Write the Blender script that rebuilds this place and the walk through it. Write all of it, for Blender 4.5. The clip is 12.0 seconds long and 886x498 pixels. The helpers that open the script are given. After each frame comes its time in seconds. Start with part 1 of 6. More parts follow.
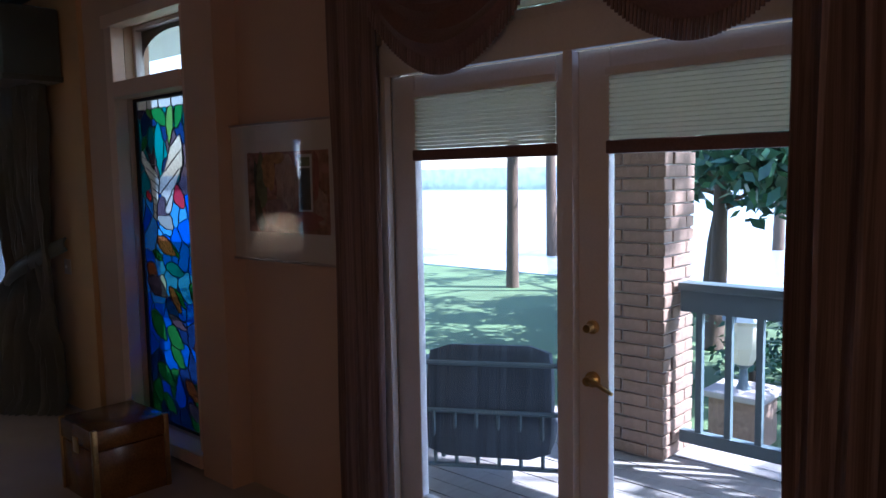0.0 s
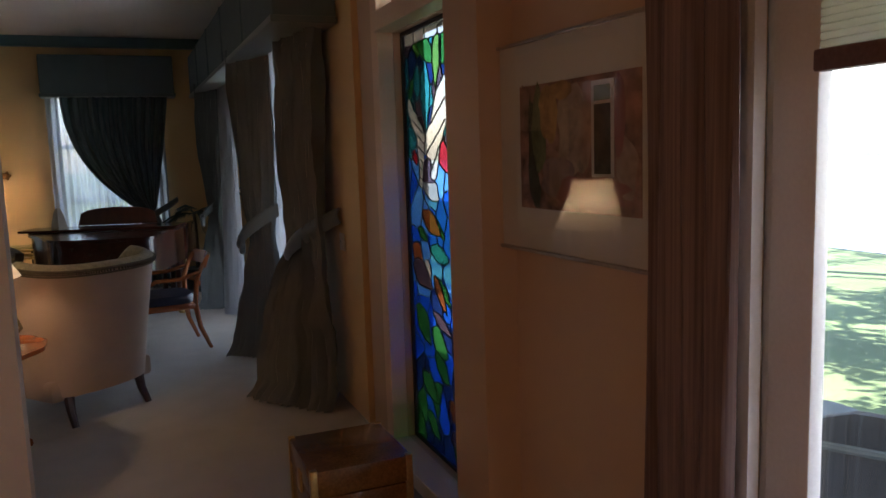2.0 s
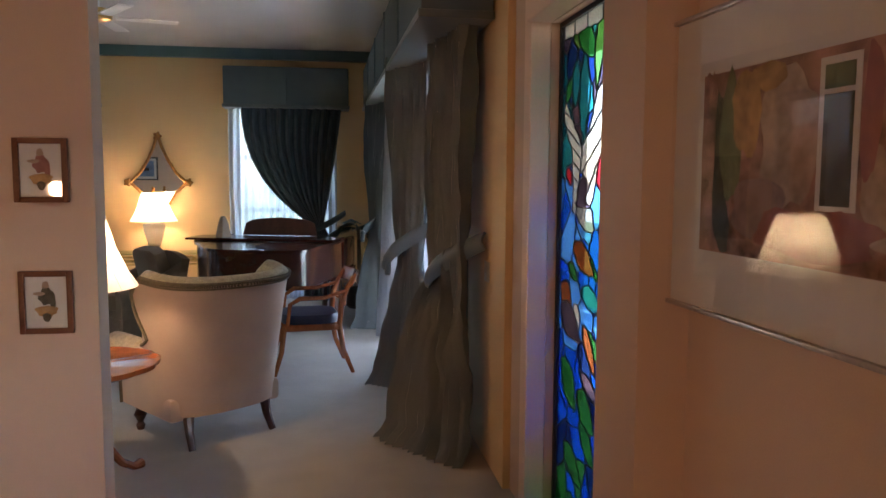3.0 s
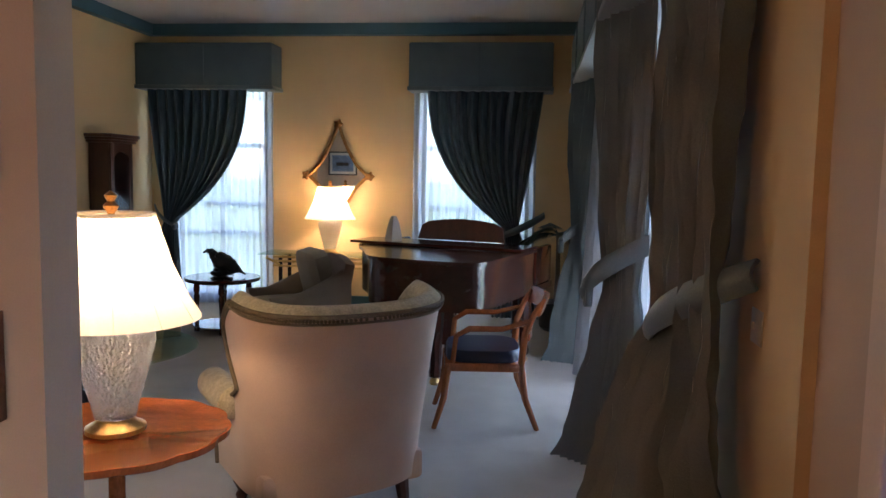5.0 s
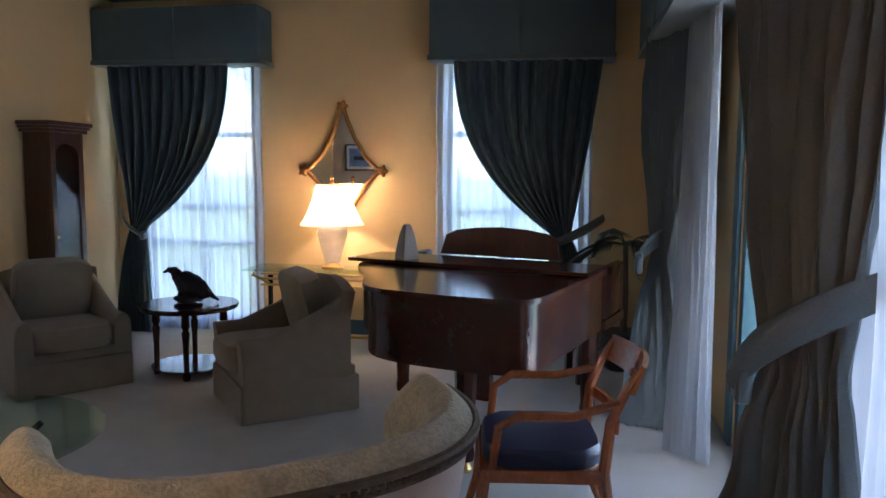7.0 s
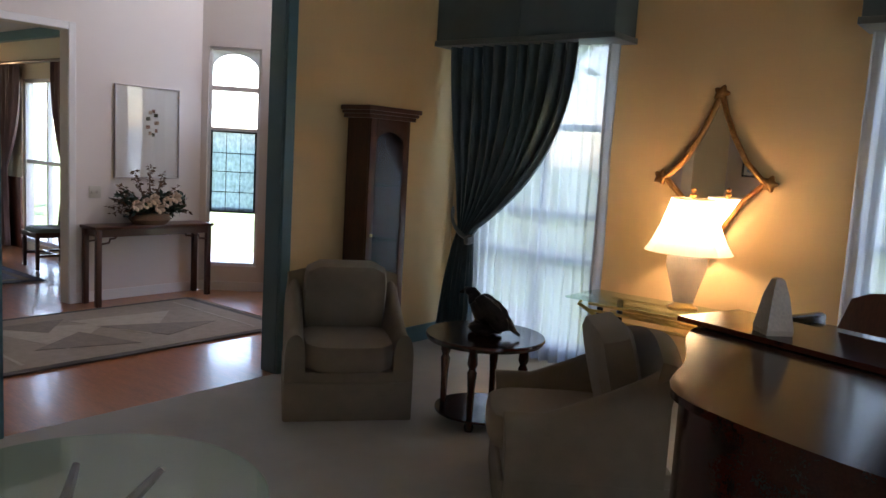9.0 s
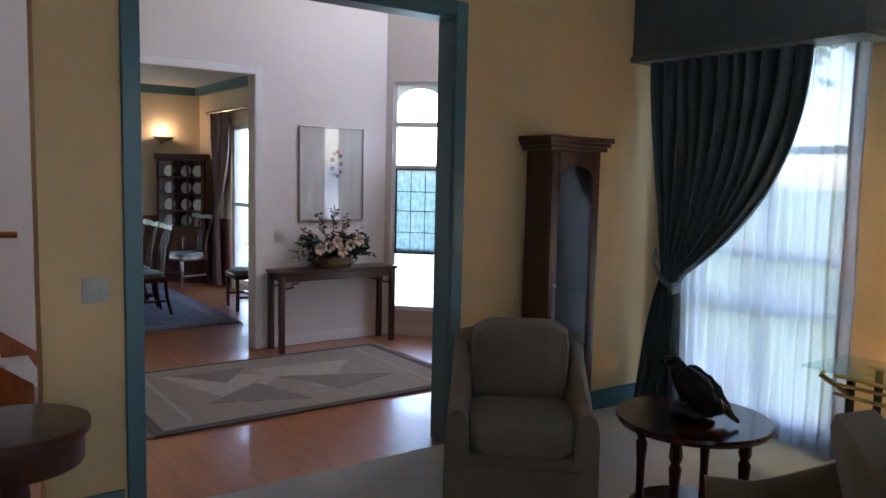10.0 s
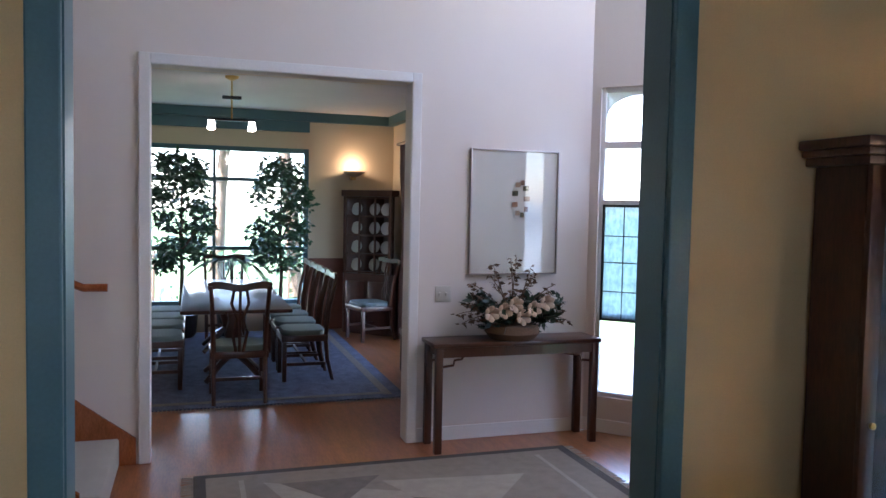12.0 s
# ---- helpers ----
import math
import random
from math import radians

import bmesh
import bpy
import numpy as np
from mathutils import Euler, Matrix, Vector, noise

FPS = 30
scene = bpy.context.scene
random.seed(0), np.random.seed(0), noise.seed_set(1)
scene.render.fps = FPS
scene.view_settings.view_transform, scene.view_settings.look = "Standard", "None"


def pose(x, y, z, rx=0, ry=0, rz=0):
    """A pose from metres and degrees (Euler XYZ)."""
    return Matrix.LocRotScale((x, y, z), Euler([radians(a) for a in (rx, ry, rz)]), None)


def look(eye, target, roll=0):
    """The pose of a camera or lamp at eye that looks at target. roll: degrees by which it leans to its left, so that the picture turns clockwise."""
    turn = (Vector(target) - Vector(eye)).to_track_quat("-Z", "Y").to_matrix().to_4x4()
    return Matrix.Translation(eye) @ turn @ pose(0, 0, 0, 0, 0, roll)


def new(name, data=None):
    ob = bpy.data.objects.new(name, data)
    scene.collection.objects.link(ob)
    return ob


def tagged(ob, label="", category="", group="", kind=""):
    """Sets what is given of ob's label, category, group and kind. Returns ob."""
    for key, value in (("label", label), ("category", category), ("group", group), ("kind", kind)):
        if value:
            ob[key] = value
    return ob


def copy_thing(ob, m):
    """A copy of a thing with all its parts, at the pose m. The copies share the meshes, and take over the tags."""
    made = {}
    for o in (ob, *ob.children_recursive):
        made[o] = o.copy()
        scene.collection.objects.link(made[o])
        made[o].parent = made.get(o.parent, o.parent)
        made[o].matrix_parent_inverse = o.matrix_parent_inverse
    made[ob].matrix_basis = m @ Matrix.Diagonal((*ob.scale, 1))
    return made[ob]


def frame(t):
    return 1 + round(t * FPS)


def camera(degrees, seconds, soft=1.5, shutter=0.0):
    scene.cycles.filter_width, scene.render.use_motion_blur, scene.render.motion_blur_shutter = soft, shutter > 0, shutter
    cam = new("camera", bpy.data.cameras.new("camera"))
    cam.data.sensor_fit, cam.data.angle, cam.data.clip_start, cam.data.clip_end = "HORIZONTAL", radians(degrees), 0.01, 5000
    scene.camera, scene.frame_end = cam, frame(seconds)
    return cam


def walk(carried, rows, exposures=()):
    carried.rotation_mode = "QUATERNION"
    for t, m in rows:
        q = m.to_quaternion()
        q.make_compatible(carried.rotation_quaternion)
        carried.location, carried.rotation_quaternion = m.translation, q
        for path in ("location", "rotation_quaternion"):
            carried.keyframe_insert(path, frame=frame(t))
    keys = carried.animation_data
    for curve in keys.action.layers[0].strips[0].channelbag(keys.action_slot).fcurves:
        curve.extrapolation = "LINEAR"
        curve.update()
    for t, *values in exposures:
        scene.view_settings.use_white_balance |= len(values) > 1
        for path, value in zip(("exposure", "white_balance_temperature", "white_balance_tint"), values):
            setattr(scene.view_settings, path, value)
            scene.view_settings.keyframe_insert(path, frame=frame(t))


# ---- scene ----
import collections

cam = camera(60.0, 12.0)
PATH = [
    (0, (0.576, -1.05, 1.757), (2.043, 0.297, 1.565), -1.1),
    (0.5, (0.846, -0.767, 1.712), (2.129, 0.756, 1.532), -1.8),
    (1, (1.11, -0.458, 1.709), (2.211, 1.192, 1.455), -1.7),
    (1.5, (1.36, -0.127, 1.693), (2.351, 1.598, 1.486), -0.8),
    (2, (1.633, 0.123, 1.676), (2.39, 1.958, 1.426), -1.9),
    (2.5, (1.881, 0.443, 1.648), (2.357, 2.374, 1.433), 0.3),
    (3, (2.029, 0.777, 1.646), (2.334, 2.744, 1.46), 0.3),
    (3.5, (2.14, 1.158, 1.66), (2.277, 3.149, 1.521), -0.2),
    (5.3, (2.208, 2.714, 1.582), (1.939, 4.683, 1.355), 1.1),
    (5.5, (2.175, 2.902, 1.584), (1.894, 4.865, 1.327), 0.9),
    (6, (2.033, 3.402, 1.637), (1.745, 5.365, 1.391), 0.6),
    (6.5, (1.932, 3.864, 1.563), (1.645, 5.833, 1.365), 0.6),
    (6.7, (1.939, 4.012, 1.566), (1.66, 5.982, 1.363), 0.3),
    (7.6, (2.07, 4.82, 1.58), (1.57, 6.75, 1.385), 0.9),
    (8.5, (1.846, 5.523, 1.586), (0.952, 7.302, 1.382), 1.3),
    (9, (1.801, 5.873, 1.632), (0.565, 7.431, 1.386), 3.4),
    (9.5, (1.621, 6.215, 1.651), (0.206, 7.619, 1.485), 2.9),
    (10, (1.381, 6.557, 1.696), (-0.234, 7.72, 1.501), 1.3),
    (10.5, (1.077, 6.966, 1.68), (-0.662, 7.949, 1.582), 3.5),
    (11, (0.682, 7.256, 1.65), (-1.067, 8.218, 1.515), 2.2),
    (11.5, (0.212, 7.545, 1.668), (-1.557, 8.469, 1.532), 0.8),
    (12, (-0.212, 7.84, 1.69), (-2.11, 8.461, 1.583), 1.2),
]
EXPOSURES = [(0, 2.1, 5100, 20), (1.0, 1.95, 5300, 22), (1.4, 2.0, 5700, 22), (1.9, 2.65, 6600, 22), (2.4, 3.6, 6800, 22), (3.2, 4.1, 6300, 22), (5.3, 3.95, 6150, 22), (6.7, 3.9, 5850, 22), (8.3, 3.6, 6700, 22), (9.0, 3.5, 6800, 22), (9.5, 3.5, 6600, 22), (10.0, 3.6, 6200, 22), (10.5, 3.65, 6000, 22), (12, 3.8, 5900, 22)]
walk(cam, [(t, look(eye, target, roll)) for t, eye, target, roll in PATH], EXPOSURES)

# ---- world, sun, large lights ----
world = bpy.data.worlds.new("sky")
scene.world = world
world.use_nodes = True
wn = world.node_tree.nodes
sky = wn.new("ShaderNodeTexSky")
sky.sky_type, sky.sun_disc = "NISHITA", False
SUN_EL, SUN_AZ = 48, 150
sky.sun_elevation, sky.sun_rotation = radians(SUN_EL), radians(SUN_AZ)
world.node_tree.links.new(sky.outputs[0], wn["Background"].inputs[0])
wn["Background"].inputs[1].default_value = 0.15
sun = new("sun", bpy.data.lights.new("sun", "SUN"))
sun.data.energy, sun.data.angle, sun.data.color = 5.0, radians(0.5), (1.0, 0.94, 0.85)
sun_way = Vector((math.sin(radians(SUN_AZ)) * math.cos(radians(SUN_EL)), math.cos(radians(SUN_AZ)) * math.cos(radians(SUN_EL)), math.sin(radians(SUN_EL))))
sun.matrix_world = look(sun_way * 30, (0, 0, 0))


def area(name, eye, target, sx, sy, power, color):
    lamp = new(name, bpy.data.lights.new(name, "AREA"))
    lamp.data.shape, lamp.data.size, lamp.data.size_y = "RECTANGLE", sx, sy
    lamp.data.energy, lamp.data.color = power, color
    lamp.matrix_world = look(eye, target)


def point(name, at, power, radius=0.05, color=(1.0, 0.72, 0.42)):
    lamp = new(name, bpy.data.lights.new(name, "POINT"))
    lamp.data.energy, lamp.data.color, lamp.data.shadow_soft_size = power, color, radius
    lamp.location = at


DAY = (0.50, 0.72, 1.0)
area("skylight_east_one", (3.2, 6.2, 1.5), (0, 6.2, 1.2), 1.0, 2.4, 1.15, DAY)
area("skylight_east_two", (3.2, 8.0, 1.5), (0, 8.0, 1.2), 1.5, 2.4, 1.15, DAY)
area("skylight_north_one", (-1.5, 11.55, 1.4), (-1.5, 8, 1.1), 1.1, 2.4, 0.6, DAY)
area("skylight_north_two", (1.5, 11.55, 1.4), (1.5, 8, 1.1), 1.1, 2.4, 0.6, DAY)
area("skylight_french_doors", (3.3, 0.5, 1.3), (0, 0.5, 0.3), 1.6, 2.0, 0.542, DAY)
# fill added to brighten the foyer, set in an assumed high window
area("fill_foyer", (-3.8, 11.75, 3.9), (-4.4, 8, 0.8), 2.0, 1.6, 3.22, (0.95, 0.90, 0.90))
area("skylight_foyer_window", (-5.35, 11.15, 1.5), (-3, 8.8, 0.2), 0.5, 2.2, 0.93, DAY)
area("skylight_dining", (-10.85, 8.2, 1.4), (-6, 8.4, 0.4), 1.9, 1.9, 2.02, DAY)
point("bulb_side_lamp", (0.79, 4.87, 1.27), 1.6)
point("bulb_console_lamp", (-0.10, 10.92, 1.32), 3.6)
point("bulb_sconce", (-10.52, 9.92, 2.22), 0.434, 0.04)
point("bulb_dining_spot_one", (-8.0, 8.01, 2.37), 0.217, 0.04, (1.0, 0.8, 0.6))
point("bulb_dining_spot_two", (-8.0, 8.39, 2.37), 0.217, 0.04, (1.0, 0.8, 0.6))
# unseen warm fill added to brighten the family room; no fixture stands here
point("fill_family_room", (-0.8, -1.6, 1.5), 5.2, 0.08, (1.0, 0.55, 0.25))


# ---- materials ----
def mat(name, color, rough=0.6, metal=0.0, scale=8.0, vary=0.15, bump=0.15, fine=90.0, stretch=(1, 1, 1), sheen=0.0, coat=0.0, tone=None):
    """A surface with two scales of variation: broad mottling and fine grain with relief."""
    m = bpy.data.materials.new(name)
    m.use_nodes = True
    nt = m.node_tree
    b = nt.nodes["Principled BSDF"]
    co = nt.nodes.new("ShaderNodeTexCoord")
    mp = nt.nodes.new("ShaderNodeMapping")
    mp.inputs["Scale"].default_value = stretch
    nt.links.new(co.outputs["Object"], mp.inputs["Vector"])
    n1, n2 = nt.nodes.new("ShaderNodeTexNoise"), nt.nodes.new("ShaderNodeTexNoise")
    for n, s, d in ((n1, scale, 4), (n2, fine, 3)):
        n.inputs["Scale"].default_value, n.inputs["Detail"].default_value = s, d
        nt.links.new(mp.outputs[0], n.inputs["Vector"])
    add = nt.nodes.new("ShaderNodeMath")
    add.operation = "ADD"
    half = nt.nodes.new("ShaderNodeMath")
    half.operation, half.inputs[1].default_value = "MULTIPLY", 0.5
    nt.links.new(n1.outputs[0], add.inputs[0])
    nt.links.new(n2.outputs[0], add.inputs[1])
    nt.links.new(add.outputs[0], half.inputs[0])
    ramp = nt.nodes.new("ShaderNodeValToRGB")
    lo = tone or tuple(c * (1 - vary) for c in color)
    ramp.color_ramp.elements[0].position, ramp.color_ramp.elements[1].position = 0.36, 0.64
    ramp.color_ramp.elements[0].color = (*lo, 1)
    ramp.color_ramp.elements[1].color = (*[min(1, c * (1 + vary * 0.6)) for c in color], 1)
    nt.links.new(half.outputs[0], ramp.inputs[0])
    nt.links.new(ramp.outputs[0], b.inputs["Base Color"])
    bp = nt.nodes.new("ShaderNodeBump")
    bp.inputs["Strength"].default_value, bp.inputs["Distance"].default_value = bump, 0.01
    nt.links.new(n2.outputs[0], bp.inputs["Height"])
    nt.links.new(bp.outputs[0], b.inputs["Normal"])
    b.inputs["Roughness"].default_value, b.inputs["Metallic"].default_value = rough, metal
    b.inputs["Sheen Weight"].default_value, b.inputs["Coat Weight"].default_value = sheen, coat
    b.inputs["Coat Roughness"].default_value = 0.08
    return m


def gloss_by_angle(nt):
    """Gloss that grows towards grazing angles, alike on both sides of a thin pane."""
    w, p, s = (nt.nodes.new(k) for k in ("ShaderNodeLayerWeight", "ShaderNodeMath", "ShaderNodeMath"))
    w.inputs[0].default_value = 0.5
    p.operation, s.operation = "POWER", "MULTIPLY_ADD"
    p.inputs[1].default_value, s.inputs[1].default_value, s.inputs[2].default_value = 4.0, 0.55, 0.035
    nt.links.new(w.outputs["Facing"], p.inputs[0])
    nt.links.new(p.outputs[0], s.inputs[0])
    return s.outputs[0]


def clear_glass(name, tint=(1, 1, 1), gloss=0.08, rough=0.02):
    """Thin pane: tinted transparency with a Fresnel gloss."""
    m = bpy.data.materials.new(name)
    m.use_nodes = True
    nt = m.node_tree
    nt.nodes.remove(nt.nodes["Principled BSDF"])
    t, g, mix = (nt.nodes.new(k) for k in ("ShaderNodeBsdfTransparent", "ShaderNodeBsdfGlossy", "ShaderNodeMixShader"))
    t.inputs[0].default_value, g.inputs["Roughness"].default_value = (*tint, 1), rough
    nt.links.new(gloss_by_angle(nt), mix.inputs[0])
    nt.links.new(t.outputs[0], mix.inputs[1])
    nt.links.new(g.outputs[0], mix.inputs[2])
    nt.links.new(mix.outputs[0], nt.nodes["Material Output"].inputs[0])
    return m


def cloth_sheer(name, color, clear=0.35, through_part=0.6):
    """Thin woven cloth: part open weave, part diffusing."""
    m = bpy.data.materials.new(name)
    m.use_nodes = True
    nt = m.node_tree
    nt.nodes.remove(nt.nodes["Principled BSDF"])
    tr, tl, df, m1, m2 = (nt.nodes.new(k) for k in ("ShaderNodeBsdfTransparent", "ShaderNodeBsdfTranslucent", "ShaderNodeBsdfDiffuse", "ShaderNodeMixShader", "ShaderNodeMixShader"))
    n = nt.nodes.new("ShaderNodeTexNoise")
    n.inputs["Scale"].default_value = 60
    rmp = nt.nodes.new("ShaderNodeMapRange")
    rmp.inputs[3].default_value, rmp.inputs[4].default_value = max(0, clear - 0.08), clear + 0.08
    nt.links.new(n.outputs[0], rmp.inputs[0])
    for s in (tl, df):
        s.inputs[0].default_value = (*color, 1)
    m1.inputs[0].default_value = through_part
    nt.links.new(df.outputs[0], m1.inputs[1])
    nt.links.new(tl.outputs[0], m1.inputs[2])
    nt.links.new(rmp.outputs[0], m2.inputs[0])
    nt.links.new(m1.outputs[0], m2.inputs[1])
    nt.links.new(tr.outputs[0], m2.inputs[2])
    nt.links.new(m2.outputs[0], nt.nodes["Material Output"].inputs[0])
    return m


def emitter(name, color, power):
    m = bpy.data.materials.new(name)
    m.use_nodes = True
    b = m.node_tree.nodes["Principled BSDF"]
    b.inputs["Base Color"].default_value = b.inputs["Emission Color"].default_value = (*color, 1)
    b.inputs["Emission Strength"].default_value = power
    return m


M = dict(
    wall_yellow=mat("yellow_wall_paint", (0.72, 0.50, 0.25), 0.75, scale=1.5, vary=0.05, bump=0.06, fine=220),
    wall_peach=mat("peach_wall_paint", (0.62, 0.46, 0.33), 0.7, scale=1.5, vary=0.05, bump=0.06, fine=220),
    wall_white=mat("white_wall_paint", (0.72, 0.66, 0.62), 0.75, scale=1.2, vary=0.04, bump=0.05, fine=220),
    wall_cream=mat("cream_wall_paint", (0.70, 0.58, 0.42), 0.75, scale=1.2, vary=0.04, bump=0.05, fine=220),
    trim_teal=mat("teal_trim_paint", (0.075, 0.17, 0.20), 0.4, scale=3, vary=0.08, bump=0.04),
    trim_white=mat("white_trim_paint", (0.78, 0.77, 0.76), 0.35, scale=3, vary=0.05, bump=0.03),
    trim_peach=mat("peach_trim_paint", (0.78, 0.60, 0.46), 0.4, scale=3, vary=0.05, bump=0.03),
    ceiling=mat("ceiling_paint", (0.62, 0.60, 0.60), 0.9, scale=2, vary=0.05, bump=0.3, fine=150),
    carpet=mat("cream_carpet", (0.52, 0.48, 0.42), 0.95, scale=5, vary=0.10, bump=0.9, fine=260, sheen=0.2),
    floor_wood=mat("reddish_oak_floor", (0.36, 0.125, 0.042), 0.30, scale=5, vary=0.3, bump=0.02, fine=30, stretch=(0.5, 3, 1), coat=0.3),
    curtain=mat("teal_grey_taffeta", (0.100, 0.128, 0.132), 0.36, scale=2.5, vary=0.2, bump=0.12, fine=160, sheen=0.25),
    curtain_stripe=mat("striped_blue_taffeta", (0.05, 0.085, 0.10), 0.62, scale=5, vary=0.45, bump=0.12, fine=30, stretch=(5, 5, 0.06), sheen=0.25),
    curtain_lining=mat("beige_curtain_lining", (0.42, 0.36, 0.30), 0.7, scale=4, vary=0.1),
    valance=mat("slate_teal_valance", (0.10, 0.14, 0.15), 0.75, scale=6, vary=0.1, bump=0.2, fine=200),
    sheer=cloth_sheer("white_sheer", (0.48, 0.50, 0.53), 0.06, 0.62),
    wood_dark=mat("dark_mahogany", (0.066, 0.020, 0.010), 0.32, scale=5, vary=0.3, bump=0.01, fine=40, stretch=(3, 3, 0.5), coat=0.2),
    wood_red=mat("polished_red_mahogany", (0.045, 0.011, 0.006), 0.16, scale=4, vary=0.3, bump=0.006, fine=40, stretch=(4, 0.6, 4), coat=0.1),
    wood_orange=mat("orange_walnut", (0.34, 0.10, 0.03), 0.25, scale=6, vary=0.3, bump=0.03, fine=50, stretch=(1, 4, 1), coat=0.4),
    fabric_olive=mat("taupe_olive_fabric", (0.24, 0.19, 0.13), 0.9, scale=10, vary=0.12, bump=0.5, fine=320, sheen=0.2),
    fabric_rose=mat("rose_beige_velvet", (0.50, 0.345, 0.25), 0.75, scale=5, vary=0.10, bump=0.15, fine=200, sheen=0.4),
    fabric_cream=mat("cream_brocade", (0.50, 0.42, 0.27), 0.8, scale=26, vary=0.3, bump=0.5, fine=120, sheen=0.2),
    braid=mat("brown_braid", (0.16, 0.12, 0.07), 0.8, scale=40, vary=0.3, bump=0.6, fine=300),
    brass=mat("brass", (0.62, 0.42, 0.16), 0.28, metal=1.0, scale=10, vary=0.2, bump=0.05),
    gold=mat("antique_gold_leaf", (0.42, 0.20, 0.06), 0.42, metal=0.7, scale=20, vary=0.4, bump=0.2),
    bronze=mat("dark_bronze", (0.022, 0.020, 0.020), 0.45, metal=0.6, scale=14, vary=0.4, bump=0.3),
    black_metal=mat("black_iron", (0.02, 0.02, 0.022), 0.5, metal=0.5),
    seat_blue=mat("navy_leather", (0.012, 0.018, 0.045), 0.45, scale=9, vary=0.2, bump=0.15, fine=140),
    seat_green=mat("grey_green_seat", (0.16, 0.20, 0.19), 0.7, scale=12, vary=0.15),
    shade=None, shade_far=None,
    crystal=None,
    paper=mat("white_mat_board", (0.62, 0.62, 0.58), 0.8, scale=4, vary=0.03),
    silver=mat("silver_frame", (0.45, 0.42, 0.40), 0.35, metal=0.8),
    plastic=mat("almond_plastic", (0.55, 0.52, 0.46), 0.45, vary=0.03),
    leaf=mat("ficus_leaf", (0.04, 0.115, 0.06), 0.4, scale=3, vary=0.4),
    leaf_dark=mat("dark_leaf", (0.018, 0.040, 0.020), 0.45, scale=3, vary=0.4),
    bark=mat("bark", (0.12, 0.085, 0.06), 0.9, scale=8, vary=0.4, bump=0.8, fine=40, stretch=(4, 4, 0.6)),
    petal=mat("cream_silk_petal", (0.62, 0.48, 0.36), 0.7, vary=0.15),
    frond=mat("dried_brown_frond", (0.14, 0.085, 0.05), 0.8, vary=0.3),
    grass=mat("lawn", (0.085, 0.145, 0.06), 0.9, scale=0.6, vary=0.35, bump=0.8, fine=25),
    deck=mat("grey_deck_boards", (0.30, 0.29, 0.28), 0.8, scale=4, vary=0.2, bump=0.3, fine=60, stretch=(0.5, 6, 1)),
    rail=mat("blue_grey_rail_paint", (0.10, 0.145, 0.17), 0.6, vary=0.12),
    brick=mat("buff_brown_brick", (0.30, 0.21, 0.16), 0.9, scale=18, vary=0.35, bump=0.5, fine=70),
    mortar=mat("mortar", (0.42, 0.39, 0.36), 0.95, scale=20, vary=0.15, bump=0.5),
    glass=clear_glass("window_glass"),
    table_glass=clear_glass("green_table_glass", (0.80, 0.92, 0.86)),
    door_red=mat("red_stained_door", (0.17, 0.034, 0.015), 0.4, scale=5, vary=0.3, stretch=(4, 4, 0.4), coat=0.3),
    wainscot=mat("red_brown_wainscot", (0.20, 0.07, 0.045), 0.5, scale=5, vary=0.2),
    lead=mat("lead_came", (0.03, 0.03, 0.032), 0.5, metal=0.6),
    swag=mat("mauve_brown_swag", (0.17, 0.095, 0.085), 0.55, scale=5, vary=0.25, bump=0.15, sheen=0.3),
    swag_stripe=mat("mauve_striped_drape", (0.22, 0.16, 0.155), 0.6, scale=6, vary=0.4, bump=0.1, fine=24, stretch=(6, 6, 0.05)),
    blind=cloth_sheer("cellular_blind_cloth", (0.80, 0.78, 0.66), 0.02, 0.45),
    pottery=mat("black_pottery", (0.02, 0.018, 0.016), 0.35, vary=0.3),
    rug_base=mat("taupe_wool", (0.31, 0.255, 0.205), 0.95, scale=14, vary=0.15, bump=0.7, fine=260),
    rug_light=mat("pale_grey_wool", (0.42, 0.355, 0.29), 0.95, scale=14, vary=0.15, bump=0.7, fine=260),
    rug_dark=mat("dark_brown_wool", (0.10, 0.085, 0.075), 0.95, scale=14, vary=0.2, bump=0.7, fine=260),
    rug_mid=mat("mid_grey_wool", (0.22, 0.18, 0.15), 0.95, scale=14, vary=0.2, bump=0.7, fine=260),
    rug_blue=mat("faded_blue_oriental_wool", (0.115, 0.12, 0.17), 0.95, scale=9, vary=0.45, bump=0.6, fine=60),
    stone=mat("pale_pottery", (0.30, 0.24, 0.18), 0.5, vary=0.15),
    mirror=mat("mirror_silver", (0.86, 0.88, 0.88), 0.02, metal=1.0, vary=0.0, bump=0.0),
)
M["shade"] = cloth_sheer("pleated_ivory_shade", (0.92, 0.88, 0.80), 0.03, 0.62)
M["shade_far"] = M["shade"]
cr = bpy.data.materials.new("cut_crystal")
cr.use_nodes = True
cb = cr.node_tree.nodes["Principled BSDF"]
cb.inputs["Base Color"].default_value, cb.inputs["Roughness"].default_value = (0.92, 0.92, 0.90, 1), 0.10
cb.inputs["Transmission Weight"].default_value, cb.inputs["IOR"].default_value = 0.85, 1.45
vn, vb = cr.node_tree.nodes.new("ShaderNodeTexVoronoi"), cr.node_tree.nodes.new("ShaderNodeBump")
vn.inputs["Scale"].default_value, vb.inputs["Strength"].default_value = 22, 1.0
vb.inputs["Distance"].default_value = 0.03
cr.node_tree.links.new(vn.outputs[0], vb.inputs["Height"])
cr.node_tree.links.new(vb.outputs[0], cb.inputs["Normal"])
M["crystal"] = cr


